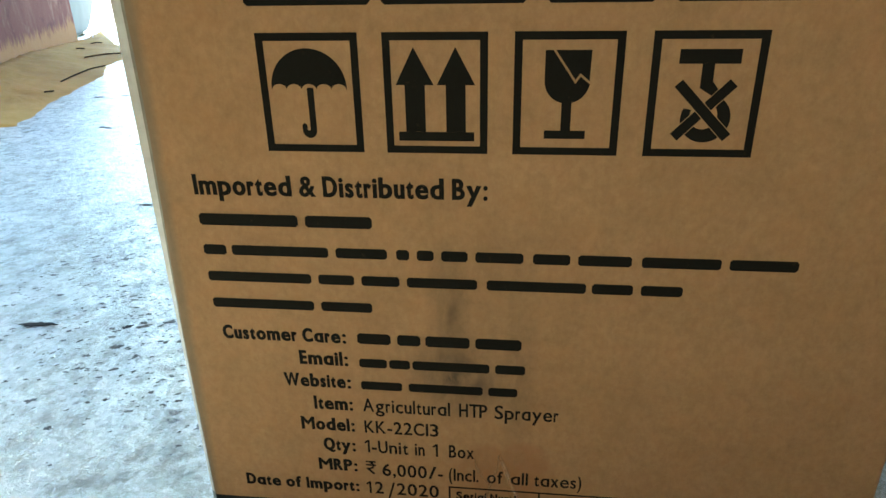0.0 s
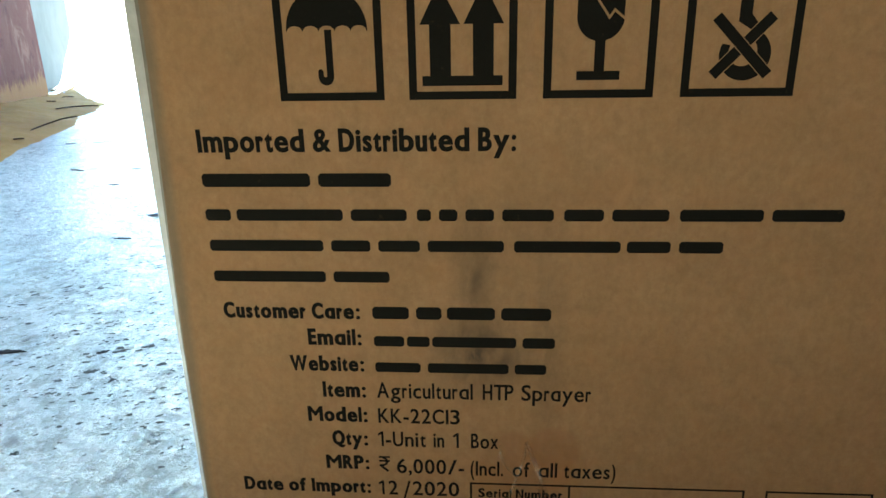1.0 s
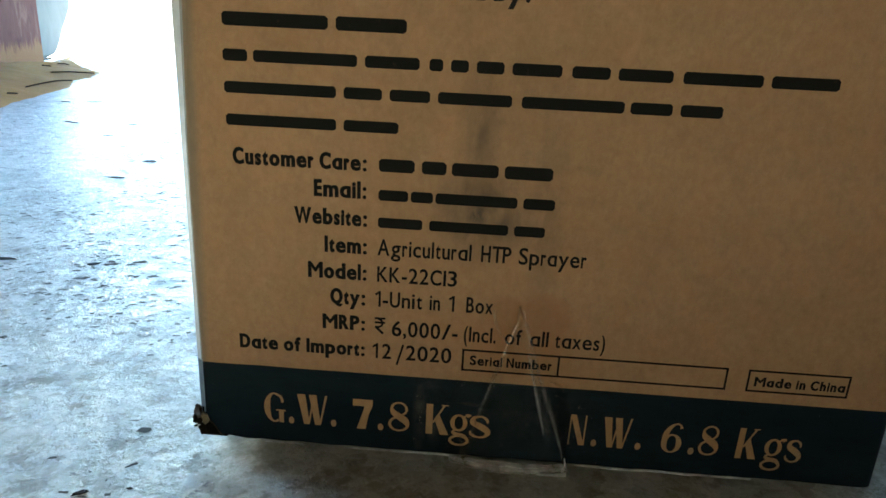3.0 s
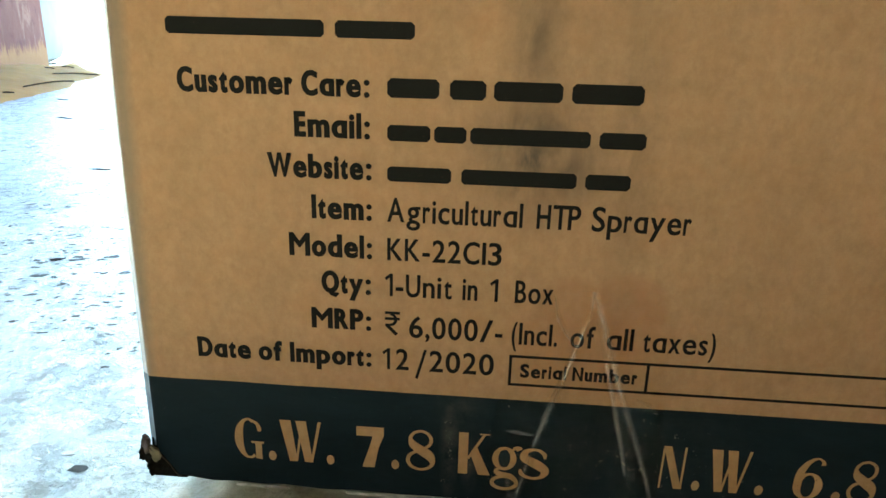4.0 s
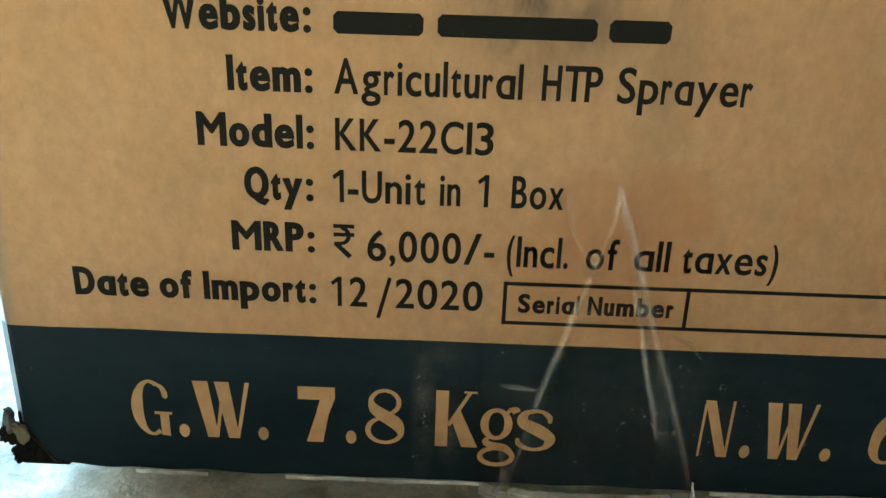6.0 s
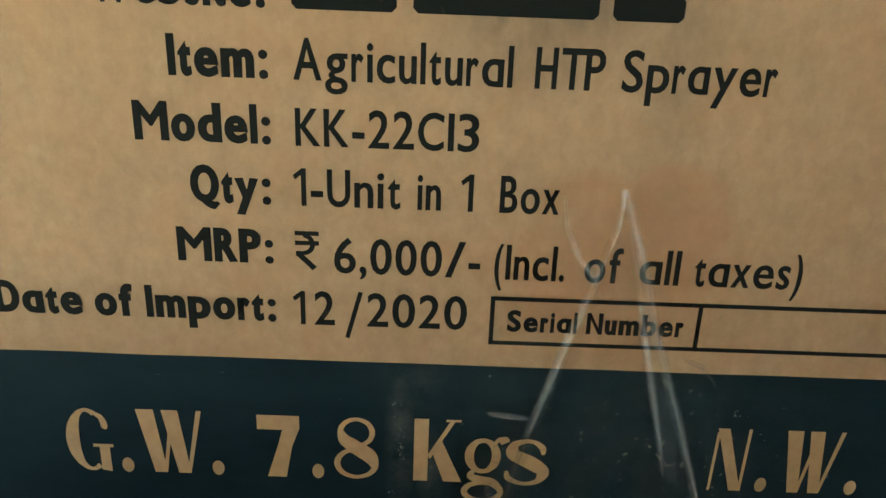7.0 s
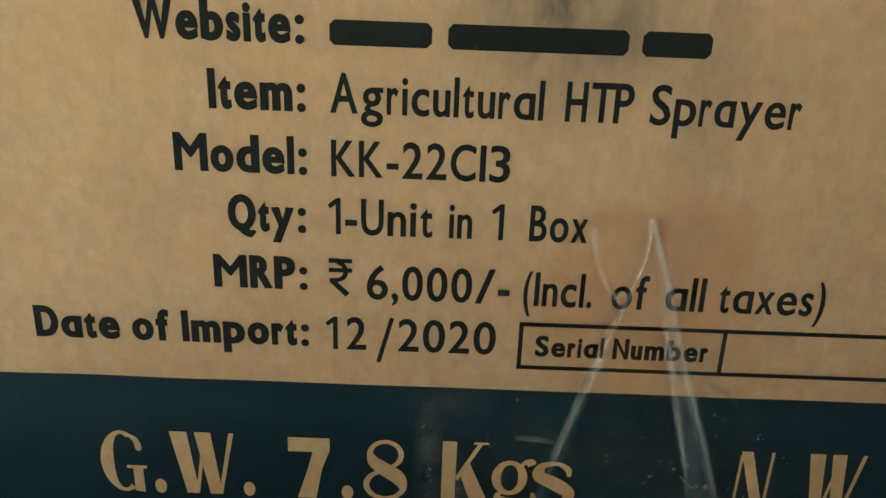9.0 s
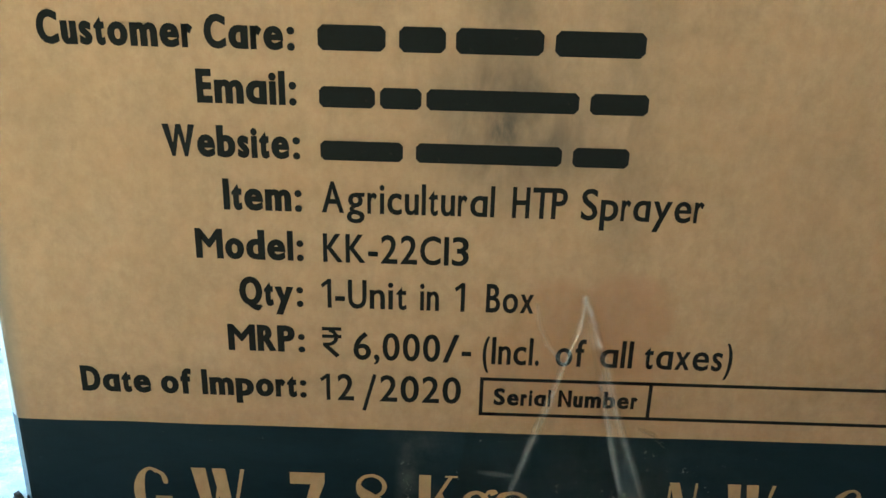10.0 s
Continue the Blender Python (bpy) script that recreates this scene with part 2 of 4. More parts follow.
CARD = cardboard("corrugated_card", (0.345, 0.199, 0.097), (0.475, 0.286, 0.150))
BAND = printed_band()
INK = ink()
RAW = plain("raw_card_edge", (0.13, 0.105, 0.060), (0.25, 0.21, 0.125), 200, 0.9, 0.5, 0.001, 0.1)
# left fold: door light on the outer facet and its dimmer inner facet, as colours
FOLD_LIT = plain("lit_fold", (0.50, 0.50, 0.485), (0.68, 0.68, 0.66), 90, 0.45, 0.2, 0.001, 0.5)
FOLD_DIM = plain("dim_card_fold", (0.19, 0.175, 0.14), (0.28, 0.255, 0.205), 90, 0.55, 0.2, 0.001, 0.4)
BAND_LIT = plain("lit_print_fold", (0.055, 0.078, 0.085), (0.15, 0.19, 0.20), 90, 0.4, 0.2, 0.001, 0.5)
TORN = plain("torn_card_pulp", (0.007, 0.0065, 0.005), (0.024, 0.020, 0.014), 160, 0.95, 0.6, 0.002, 0.03)
PULP = plain("brown_card_pulp", (0.042, 0.031, 0.022), (0.095, 0.072, 0.052), 140, 0.9, 0.5, 0.001, 0.1)
CEMENT = cement()
PINK = pink_wall()
MUD = plain("ochre_mud", (0.37, 0.182, 0.026), (0.53, 0.290, 0.056), 6, 0.95, 0.6, 0.012)
WHITE = plain("whitewash", (0.17, 0.17, 0.165), (0.23, 0.23, 0.225), 5, 0.75, 0.2, 0.003)
ROOF = plain("smoky_mud_plaster", (0.07, 0.06, 0.05), (0.12, 0.10, 0.085), 3, 0.85)
BOUNCE_TAN = plain("bounce_tan_plaster", (0.36, 0.315, 0.235), (0.45, 0.40, 0.31), 3, 0.9)
GROUND = plain("dry_ground", (0.22, 0.19, 0.15), (0.32, 0.28, 0.23), 1.5, 0.95, 0.5, 0.02)
CHIP = plain("dark_grit", (0.014, 0.013, 0.012), (0.055, 0.050, 0.043), 60, 0.95, 0.3, 0.002, 0.08)
CRACK_SHADE = plain("open_crack_and_shade", (0.04, 0.027, 0.014), (0.09, 0.062, 0.032), 60, 1.0, 0.2, 0.002, 0.0)
GRIT = plain("grey_grit", (0.05, 0.047, 0.038), (0.16, 0.15, 0.125), 35, 0.9, 0.3, 0.002, 0.15)
FILM = clear_film("clear_tape", (0.99, 0.985, 0.97), 0.005)
VEIL = clear_film("milky_tape", (0.96, 0.96, 0.94), 0.07)
RIM_GLINT = clear_film("tape_rim_and_glint", (0.96, 0.95, 0.90), 0.9)
FOLD = clear_film("creased_tape", (0.97, 0.96, 0.92), 0.18)
RIDGE = clear_film("tape_ridge_glint", (0.97, 0.97, 0.93), 0.24)
LOOP = clear_film("bulging_tape", (0.90, 0.88, 0.76), 0.62)


# ---- mesh helpers ----
def part(name, bm, material, parent=None, label="", smooth=False):
    """Links a bmesh as one mesh object under a thing or a part."""
    me = bpy.data.meshes.new(name)
    bm.to_mesh(me)
    bm.free()
    for m in material if isinstance(material, (list, tuple)) else (material,):
        me.materials.append(m)
    for p in me.polygons:
        p.use_smooth = smooth
    ob = new(name, me)
    ob.parent = parent
    return tagged(ob, label)


def slab(bm, x0, x1, y0, y1, z0, z1, m=None):
    """A box between two corners."""
    v = [bm.verts.new((x, y, z)) for z in (z0, z1) for y in (y0, y1) for x in (x0, x1)]
    for f in ((0, 2, 3, 1), (4, 5, 7, 6), (0, 1, 5, 4), (2, 6, 7, 3), (0, 4, 6, 2), (1, 3, 7, 5)):
        bm.faces.new([v[i] for i in f])
    if m:
        bmesh.ops.transform(bm, matrix=m, verts=v)
    return v


def box_bm(*a, bevel=0.0):
    bm = bmesh.new()
    slab(bm, *a)
    if bevel:
        bmesh.ops.bevel(bm, geom=list(bm.edges), offset=bevel, segments=2, affect="EDGES")
    return bm


def sheet(bm, nx, ny, at):
    """A grid of faces; at(u, v) gives the place for u, v in 0..1."""
    rows = [[bm.verts.new(at(i / nx, j / ny)) for i in range(nx + 1)] for j in range(ny + 1)]
    for j in range(ny):
        for i in range(nx):
            bm.faces.new((rows[j][i], rows[j][i + 1], rows[j + 1][i + 1], rows[j + 1][i]))
    return rows


def thicken(bm, deep):
    """Gives an open sheet a thickness along its normals."""
    bm.normal_update()
    bmesh.ops.solidify(bm, geom=list(bm.faces), thickness=deep)


# ---- structure ----
ground = tagged(part("ground", box_bm(-400, 400, -400, 400, -0.4, -0.05), GROUND), "pale dry sunlit earth outside the open front", "ground", kind="structure")
bm = bmesh.new()
slab(bm, -0.35, 4.2, -5.4, 0.75, -0.3, 0.006)
floor = tagged(part("floor", bm, CEMENT), "worn grey cement floor with pits and a dull polish", "floor", kind="structure")
floor.matrix_world = ROOM

wall_left = part("wall_left", box_bm(-0.28, 0.0, -1.63, -0.065, 0.0, 2.9, bevel=0.012), PINK)
wall_near = part("wall_left_near", box_bm(-0.28, 0.0, -5.4, -2.48, 0.0, 2.9, bevel=0.012), PINK)
wall_over = part("wall_left_over_doorway", box_bm(-0.278, -0.002, -2.478, -1.632, 2.15, 2.9), PINK)
bm = bmesh.new()                                     # with a small unseen window, added to light the carton's front
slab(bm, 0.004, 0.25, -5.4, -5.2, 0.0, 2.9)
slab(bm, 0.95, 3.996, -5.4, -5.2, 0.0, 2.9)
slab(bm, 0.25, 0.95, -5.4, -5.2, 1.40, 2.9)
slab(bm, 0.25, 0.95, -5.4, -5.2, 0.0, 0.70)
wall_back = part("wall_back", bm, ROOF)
wall_right = part("wall_right", box_bm(4.0, 4.2, -5.4, 0.6, 0.0, 2.9), ROOF)
# unseen wall, added to dim the carton's right side
wall_side = part("wall_light_block", box_bm(1.39, 1.54, -5.196, -3.46, 0.0, 2.9), ROOF)
wall_front = part("wall_front", box_bm(3.2, 3.996, 0.18, 0.43, 0.0, 2.9), WHITE)
lintel = part("lintel", box_bm(-0.28, 3.196, 0.18, 0.43, 2.25, 2.9), WHITE)
# unseen roof, added to keep sun off the open front
porch = part("shade_roof", box_bm(-2.6, 4.2, 0.434, 2.9, 2.3, 2.42), ROOF)
# unseen wall, added to bounce warm sunlight in through the back window
bounce_wall = part("wall_bounce", box_bm(-4.0, 6.0, -8.3, -8.0, -0.05, 4.0), BOUNCE_TAN)
ceiling = part("ceiling", box_bm(-0.35, 4.25, -5.45, 0.75, 2.904, 3.05), ROOF)
for ob, words in ((wall_left, "pink painted mud wall with flaking lower edge"), (wall_near, "pink painted mud wall with flaking lower edge"), (wall_over, "pink painted mud wall over a doorway"), (wall_back, "unseen smoke-darkened mud plaster wall, added to close and dim the room"), (wall_right, "unseen smoke-darkened mud plaster wall, added to close and dim the room"), (wall_side, "unseen smoke-darkened mud plaster wall, added to close and dim the room"),
                  (wall_front, "whitewashed wall beside the open front"), (lintel, "whitewashed beam over the open front"), (porch, "unseen low roof added to shade the open front"), (bounce_wall, "unseen tan wall added behind to bounce sunlight through the window"), (ceiling, "smoke-darkened plaster ceiling")):
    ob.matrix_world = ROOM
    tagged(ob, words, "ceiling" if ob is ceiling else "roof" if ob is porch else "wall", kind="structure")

FLOOR = 0.006


def plinth_width(s):
    return 0.02 + 0.30 * min(1, max(0, (0.30 - s) / 0.75)) - 0.06 * min(1, max(0, (-1.0 - s) / 1.0))


bm = bmesh.new()
def plinth_at(u, v):
    s = 0.38 - 2.1 * u
    w = plinth_width(s) * (1 + 0.12 * noise.noise((s * 3.1, 0, 0)) + 0.08 * noise.noise((s * 14, 3, 0)))
    high = (0.006 + 0.048 * min(1, max(0, -s / 0.75))) * (1 - v) ** 1.3 + 0.008 * (1 - v) * noise.noise((s * 6, v * 4, 1)) + 0.006 * noise.noise((s * 25, v * 12, 2)) * (1 - v)
    return (0.001 + w * v, s, FLOOR - 0.003 + max(0, high) + 0.004 * math.sin(v * math.pi))
sheet(bm, 110, 14, plinth_at)
thicken(bm, 0.02)
mud_skirt = part("mud_skirt", bm, MUD, None, smooth=True)
mud_skirt.matrix_world = ROOM
tagged(mud_skirt, "crumbling ochre mud skirt along the foot of the pink wall", "trim", kind="structure")


def dark_sliver(points, wide):
    """A dark open crack on the mud skirt, or the painted shade at the white wall's foot, as a thin sunken sliver that
    tapers to both ends.
    """
    bm = bmesh.new()
    n = 14
    def at(u, v):
        k = u * (len(points) - 1)
        i = min(int(k), len(points) - 2)
        a, b = Vector(points[i]), Vector(points[i + 1])
        p = a.lerp(b, k - i)
        side = (b - a).cross(Vector((0, 0, 1))).normalized()
        half = wide * math.sin(math.pi * min(1, max(0.02, u))) ** 0.6 * (0.8 + 0.5 * noise.noise((u * 9, wide * 90, 0)))
        return p + side * (v - 0.5) * half
    sheet(bm, n, 2, at)
    thicken(bm, 0.004)
    return part("dark_sliver", bm, CRACK_SHADE, mud_skirt, "dark sliver for open cracks and wall-foot shade")


def on_skirt(*places):
    """Places on the skirt's surface, from (distance off the wall, place along it)."""
    out = []
    for x, along in places:
        near = min(([Vector(plinth_at((0.38 - along) / 2.1, v / 60)) for v in range(61)]), key=lambda p: abs(p.x - x))
        out.append((x, along, near.z + 0.0015))
    return out


dark_sliver(on_skirt((0.180, -0.720), (0.222, -0.613), (0.256, -0.555), (0.286, -0.538)), 0.0055)
dark_sliver(on_skirt((0.224, -1.198), (0.234, -1.080), (0.248, -0.935), (0.272, -0.835)), 0.0035)
dark_sliver(on_skirt((0.220, -1.352), (0.229, -1.340), (0.239, -1.326)), 0.0035)
dark_sliver(on_skirt((0.100, -0.510), (0.115, -0.495), (0.125, -0.485)), 0.0020)
dark_sliver(on_skirt((0.101, -0.284), (0.115, -0.240), (0.126, -0.202)), 0.0020)
# dark strip on the floor that stands for shade under the white wall's foot
dark_sliver([(-0.075, 0.130, FLOOR + 0.0015), (-0.062, 0.200, FLOOR + 0.0015), (-0.056, 0.290, FLOOR + 0.0015)], 0.030)

bm = bmesh.new()                                     # its foot is undercut and rounded, and it leans outwards above
rings = []
for z, y in ((0.022, 0.06), (0.026, 0.12), (0.038, 0.19), (0.063, 0.255), (0.10, 0.32), (0.146, 0.39), (0.20, 0.50), (0.26, 0.60), (0.40, 0.62), (2.246, 0.62)):
    soft = 0.012 if z < 0.03 else 0.0
    rings.append([bm.verts.new(p) for p in ((-0.26, -0.063, z), (-0.012 - soft, -0.063, z), (-0.012 - soft, y - 0.02, z), (-0.032 - soft, y, z), (-0.26, y, z))])
for lo, hi in zip(rings, rings[1:]):
    for i in range(5):
        bm.faces.new((lo[i], lo[(i + 1) % 5], hi[(i + 1) % 5], hi[i]))
bm.faces.new(rings[0][::-1])
bm.faces.new(rings[-1])
bmesh.ops.recalc_face_normals(bm, faces=list(bm.faces))
white_wall = part("wall_white_end", bm, WHITE)
white_wall.matrix_world = ROOM
tagged(white_wall, "whitewashed wall end next to the open front", "wall", kind="structure")

# ---- the carton ----
X0, X1, DEEP, TALL, RAD, BAND_TOP, LIP = -0.005, 0.4015, 0.30, 0.43, 0.004, 0.0635, 0.0125
carton = tagged(new("cardboard_box"), "brown printed cardboard carton with navy base band and torn corner", "cardboard box")
carton.location = (0, 0, FLOOR)


def outline():
    """Places round the carton's plan with rounded upright edges, from the back left, counter to the clock."""
    pts = []
    for cx, cy, a0 in ((X0 + RAD, RAD, 180), (X1 - RAD, RAD, 270), (X1 - RAD, DEEP - RAD, 0), (X0 + RAD, DEEP - RAD, 90)):
        if a0 == 180:                                # the crushed fold nearest the door
            pts += [(X0 - 0.0006, 0.0052), (X0 + 0.0001, 0.0040), (-0.0018, 0.0014), (-0.0007, 0.0003), (0.0006, 0.0)]
            continue
        for i in range(7):
            a = radians(a0 + i * 15)
            pts.append((cx + RAD * math.cos(a), cy + RAD * math.sin(a)))
    return pts


def ring():
    """The outline with the long straight sides cut up."""
    pts, out = outline(), []
    for i, a in enumerate(pts):
        b = pts[(i + 1) % len(pts)]
        n = max(1, int(math.dist(a, b) / 0.004))
        out += [(a[0] + (b[0] - a[0]) * k / n, a[1] + (b[1] - a[1]) * k / n) for k in range(n)]
    return out


def lip(x, y):
    """Height of the lower rim: torn away at the front left corner."""
    near = math.hypot(max(0, x + 0.002) * 1.0, max(0, y) * 0.8)
    torn = max(0.0, 1 - near / 0.0105)
    return LIP + 0.0012 * max(0.0, 1 - max(0.0, x) / 0.05) + 0.0168 * torn ** 1.15 + 0.0012 * noise.noise((x * 60, y * 60, 0)) + 0.003 * torn * noise.noise((x * 300, y * 300, 4))


def bent(x, y, z):
    """The crushed left fold opens out with height."""
    k = min(1, max(0, (z - 0.16) / 0.18))
    near = min(1, max(0, (x + 0.005) / 0.0056)) if x < 0.0006 else max(0, 1 - (x - 0.0006) / 0.012)
    return (x + 0.0060 * k * k * (3 - 2 * k) * near * (y < 0.003), y, z - FLOOR)


bm = bmesh.new()
plan = ring()
rows = []
for k in (0.0, 0.35, 0.7, 1.0):
    rows.append([bm.verts.new((x, y, (1 - k) * lip(x, y) + k * (BAND_TOP + 0.0002 * noise.noise((x * 40, y * 40, 9))) - FLOOR)) for x, y in plan])
for z in [BAND_TOP + (TALL - BAND_TOP) * (i + 1) / 14 for i in range(14)]:
    rows.append([bm.verts.new(bent(x, y, z)) for x, y in plan])
for j in range(len(rows) - 1):
    for i in range(len(plan)):
        f = bm.faces.new((rows[j][i], rows[j][(i + 1) % len(plan)], rows[j + 1][(i + 1) % len(plan)], rows[j + 1][i]))
        right = max(plan[i][0], plan[(i + 1) % len(plan)][0])
        fold = right < -0.0003 and max(plan[i][1], plan[(i + 1) % len(plan)][1]) < 0.0055
        # fold strips get the lit and dim colours, the rest card and band
        f.material_index = (4 if fold else 1) if j < 3 else (3 if fold and right < -0.0016 else 5 if fold else 0)
bm.normal_update()
# inner face of the wall
inner = bmesh.ops.duplicate(bm, geom=list(bm.faces))["geom"]
dup = [v for v in inner if isinstance(v, bmesh.types.BMVert)]
for v in dup:
    cx, cy = min(max(v.co.x, X0 + 0.02), X1 - 0.02), min(max(v.co.y, 0.02), DEEP - 0.02)
    d = Vector((cx - v.co.x, cy - v.co.y, 0))
    v.co += d.normalized() * 0.004
for f in [g for g in inner if isinstance(g, bmesh.types.BMFace)]:
    f.normal_flip()
    f.material_index = 0
n = len(plan)
bm.verts.ensure_lookup_table()
low, low_in = rows[0], dup[:n]
for i in range(n):
    f = bm.faces.new((low[(i + 1) % n], low[i], low_in[i], low_in[(i + 1) % n]))
    f.material_index = 2
shell = part("shell", bm, (CARD, BAND, TORN, FOLD_LIT, BAND_LIT, FOLD_DIM), carton)


def flap(name, x0, x1, y0, y1, z, sag, label=""):
    bm = bmesh.new()
    sheet(bm, 16, 10, lambda u, v: (x0 + (x1 - x0) * u, y0 + (y1 - y0) * v, z - sag * math.sin(math.pi * u) * math.sin(math.pi * v)))
    thicken(bm, -0.004)
    return part(name, bm, CARD, carton, label, True)


def base_flap(y0, y1):
    """One half of the bottom, bulging down from the rim until it rests on the floor."""
    def at(u, v):
        x, y = X0 + 0.004 + (X1 - X0 - 0.008) * u, y0 + (y1 - y0) * v
        far = min(x - X0 - 0.004, X1 - 0.004 - x, y - 0.004, DEEP - 0.004 - y)
        return (x, y, (LIP + 0.0012 - FLOOR) * (1 - min(1, max(0, far) / 0.03)) ** 2)
    bm = bmesh.new()
    sheet(bm, 60, 24, at)
    thicken(bm, -0.003)
    return part("bottom_flap", bm, CARD, carton, "", True)


base_flap(0.004, DEEP / 2 - 0.001)
base_flap(DEEP / 2 + 0.001, DEEP - 0.004)
flap("top_flap", X0 + 0.001, X1 - 0.001, 0.001, DEEP / 2 - 0.001, TALL - FLOOR, -0.002)
flap("top_flap", X0 + 0.001, X1 - 0.001, DEEP / 2 + 0.001, DEEP - 0.001, TALL - FLOOR, -0.002)


def rag(x, y, z, size, turn, seed, label, material=None, tall=1.15):
    """A crumpled torn tongue of corrugated card with a ragged rim."""
    bm = bmesh.new()
    def at(u, v):
        a = 2 * math.pi * u
        r = v * size * 0.5 * (1 + 0.35 * noise.noise((math.cos(a) * 1.5, math.sin(a) * 1.5, seed)) + 0.28 * v * noise.noise((math.cos(a) * 6, math.sin(a) * 6, seed)))
        px, pz = r * math.cos(a), r * math.sin(a) * tall
        return (px, 0.45 * size * noise.noise((px * 110, pz * 110, seed + 7)) + 0.12 * size * noise.noise((px * 420, pz * 420, seed)), pz)
    sheet(bm, 40, 8, at)
    bmesh.ops.remove_doubles(bm, verts=list(bm.verts), dist=1e-6)
    thicken(bm, 0.0018)
    ob = part("torn_tongue", bm, material or TORN, shell, label, True)
    ob.matrix_local = pose(x, y, z - FLOOR, *turn)
    return ob


# plate added in near-black for the dark of the gap behind the tear
bm = box_bm(-0.0036, 0.0112, 0.0020, 0.0038, 0.0112 - FLOOR, 0.031 - FLOOR)
part("dark_backing", bm, TORN, shell, "near-black plate added to darken the gap behind the broken corner")
rag(-0.0048, 0.0004, 0.0290, 0.0074, (4, 30, -14), 2.3, "brown curled torn cardboard tongue at the broken corner", PULP)
rag(-0.0060, 0.0008, 0.0232, 0.0066, (12, -30, 10), 9.4, "dark curled end of the torn cardboard")
rag(-0.0014, 0.0002, 0.0258, 0.0038, (6, -8, 20), 7.7, "pale raw cardboard edge at the broken corner", RAW, 2.2)
rag(-0.0026, 0.0012, 0.0174, 0.0070, (-14, 70, 8), 4.1, "dark hanging shred at the broken corner")

bm = bmesh.new()                                     # the frayed paper along the tear
def fray_at(u, v):
    x = 0.0006 + 0.0096 * u
    z = lip(x, 0.0)
    return (x + 0.0004 * noise.noise((u * 9, 1, 0)), -0.0004 - 0.0006 * v, z - FLOOR + 0.0002 - 0.0006 * v * (0.3 + abs(noise.noise((u * 12, 4, 0)))))
sheet(bm, 30, 2, fray_at)
part("frayed_edge", bm, PULP, shell, "frayed brown paper along the tear")

# ---- print on the carton ----
PRINT = -0.0002


def text_mesh(body):
    """Outlines of the words in the built-in font, as a flat mesh in x and y."""
    cu = bpy.data.curves.new("words", "FONT")
    cu.body, cu.size, cu.resolution_u = body, 1.0, 4
    ob = new("words", cu)
    bpy.context.view_layer.update()
    me = bpy.data.meshes.new_from_object(ob.evaluated_get(bpy.context.evaluated_depsgraph_get()))
    bpy.data.objects.remove(ob)
    bpy.data.curves.remove(cu)
    return me


h = text_mesh("H")
FOOT, HEAD = min(v.co.y for v in h.vertices), max(v.co.y for v in h.vertices)
bpy.data.meshes.remove(h)


def swell(me):
    """For each corner of the outline, the way outwards, longer at sharp corners."""
    used = {}
    for p in me.polygons:
        for e in p.edge_keys:
            used[e] = used.get(e, 0) + 1
    ways = [Vector((0, 0)) for _ in me.vertices]
    for p in me.polygons:
        c = p.center
        for e in p.edge_keys:
            if used[e] == 1:
                u, v = me.vertices[e[0]].co, me.vertices[e[1]].co
                n = Vector((v.y - u.y, u.x - v.x))
                if n.length < 1e-9:
                    continue
                n.normalize()
                if n.dot(Vector((c.x - u.x, c.y - u.y))) > 0:
                    n = -n
                ways[e[0]] += n
                ways[e[1]] += n
    out = []
    for w in ways:
        d = w.length
        out.append(w / d * min(1.5, 2 / max(d, 0.3)) if d > 1e-6 else w)
    return out


# breadth of each letter's print and the gap after it, in heights of a capital
BREADTH = {"A": 0.72, "B": 0.54, "C": 0.64, "D": 0.64, "E": 0.42, "H": 0.60, "I": 0.15, "K": 0.60, "M": 0.86, "N": 0.64, "P": 0.54, "Q": 0.80, "R": 0.56, "S": 0.56,
           "T": 0.66, "U": 0.56, "W": 1.02, "a": 0.57, "b": 0.59, "c": 0.48, "d": 0.59, "e": 0.57, "f": 0.36, "g": 0.59, "h": 0.46, "i": 0.16, "k": 0.46, "l": 0.14,
           "m": 0.80, "n": 0.46, "o": 0.59, "p": 0.60, "r": 0.31, "s": 0.37, "t": 0.31, "u": 0.46, "x": 0.50, "y": 0.62, "0": 0.55, "2": 0.51, "3": 0.52, "6": 0.56,
           "&": 0.72, "-": 0.30, ".": 0.15, ",": 0.18, "/": 0.50, "(": 0.24, ")": 0.24, ":": 0.20}
GAP, SPACE = 0.09, 0.28
LETTERS = {}


def letter(ch):
    """The flat mesh of one letter with the ways outwards of its outline, made once."""
    if ch not in LETTERS:
        me = text_mesh("d" if ch == "a" else ch)         # the round a is a d with its stem cut short
        if ch == "a":
            for v in me.vertices:
                if v.co.y > 0.46:
                    v.co.y = 0.449
        bm = bmesh.new()
        bm.from_mesh(me)
        bmesh.ops.remove_doubles(bm, verts=list(bm.verts), dist=1e-5)
        bm.to_mesh(me)
        bm.free()
        LETTERS[ch] = (me, swell(me))
    return LETTERS[ch]


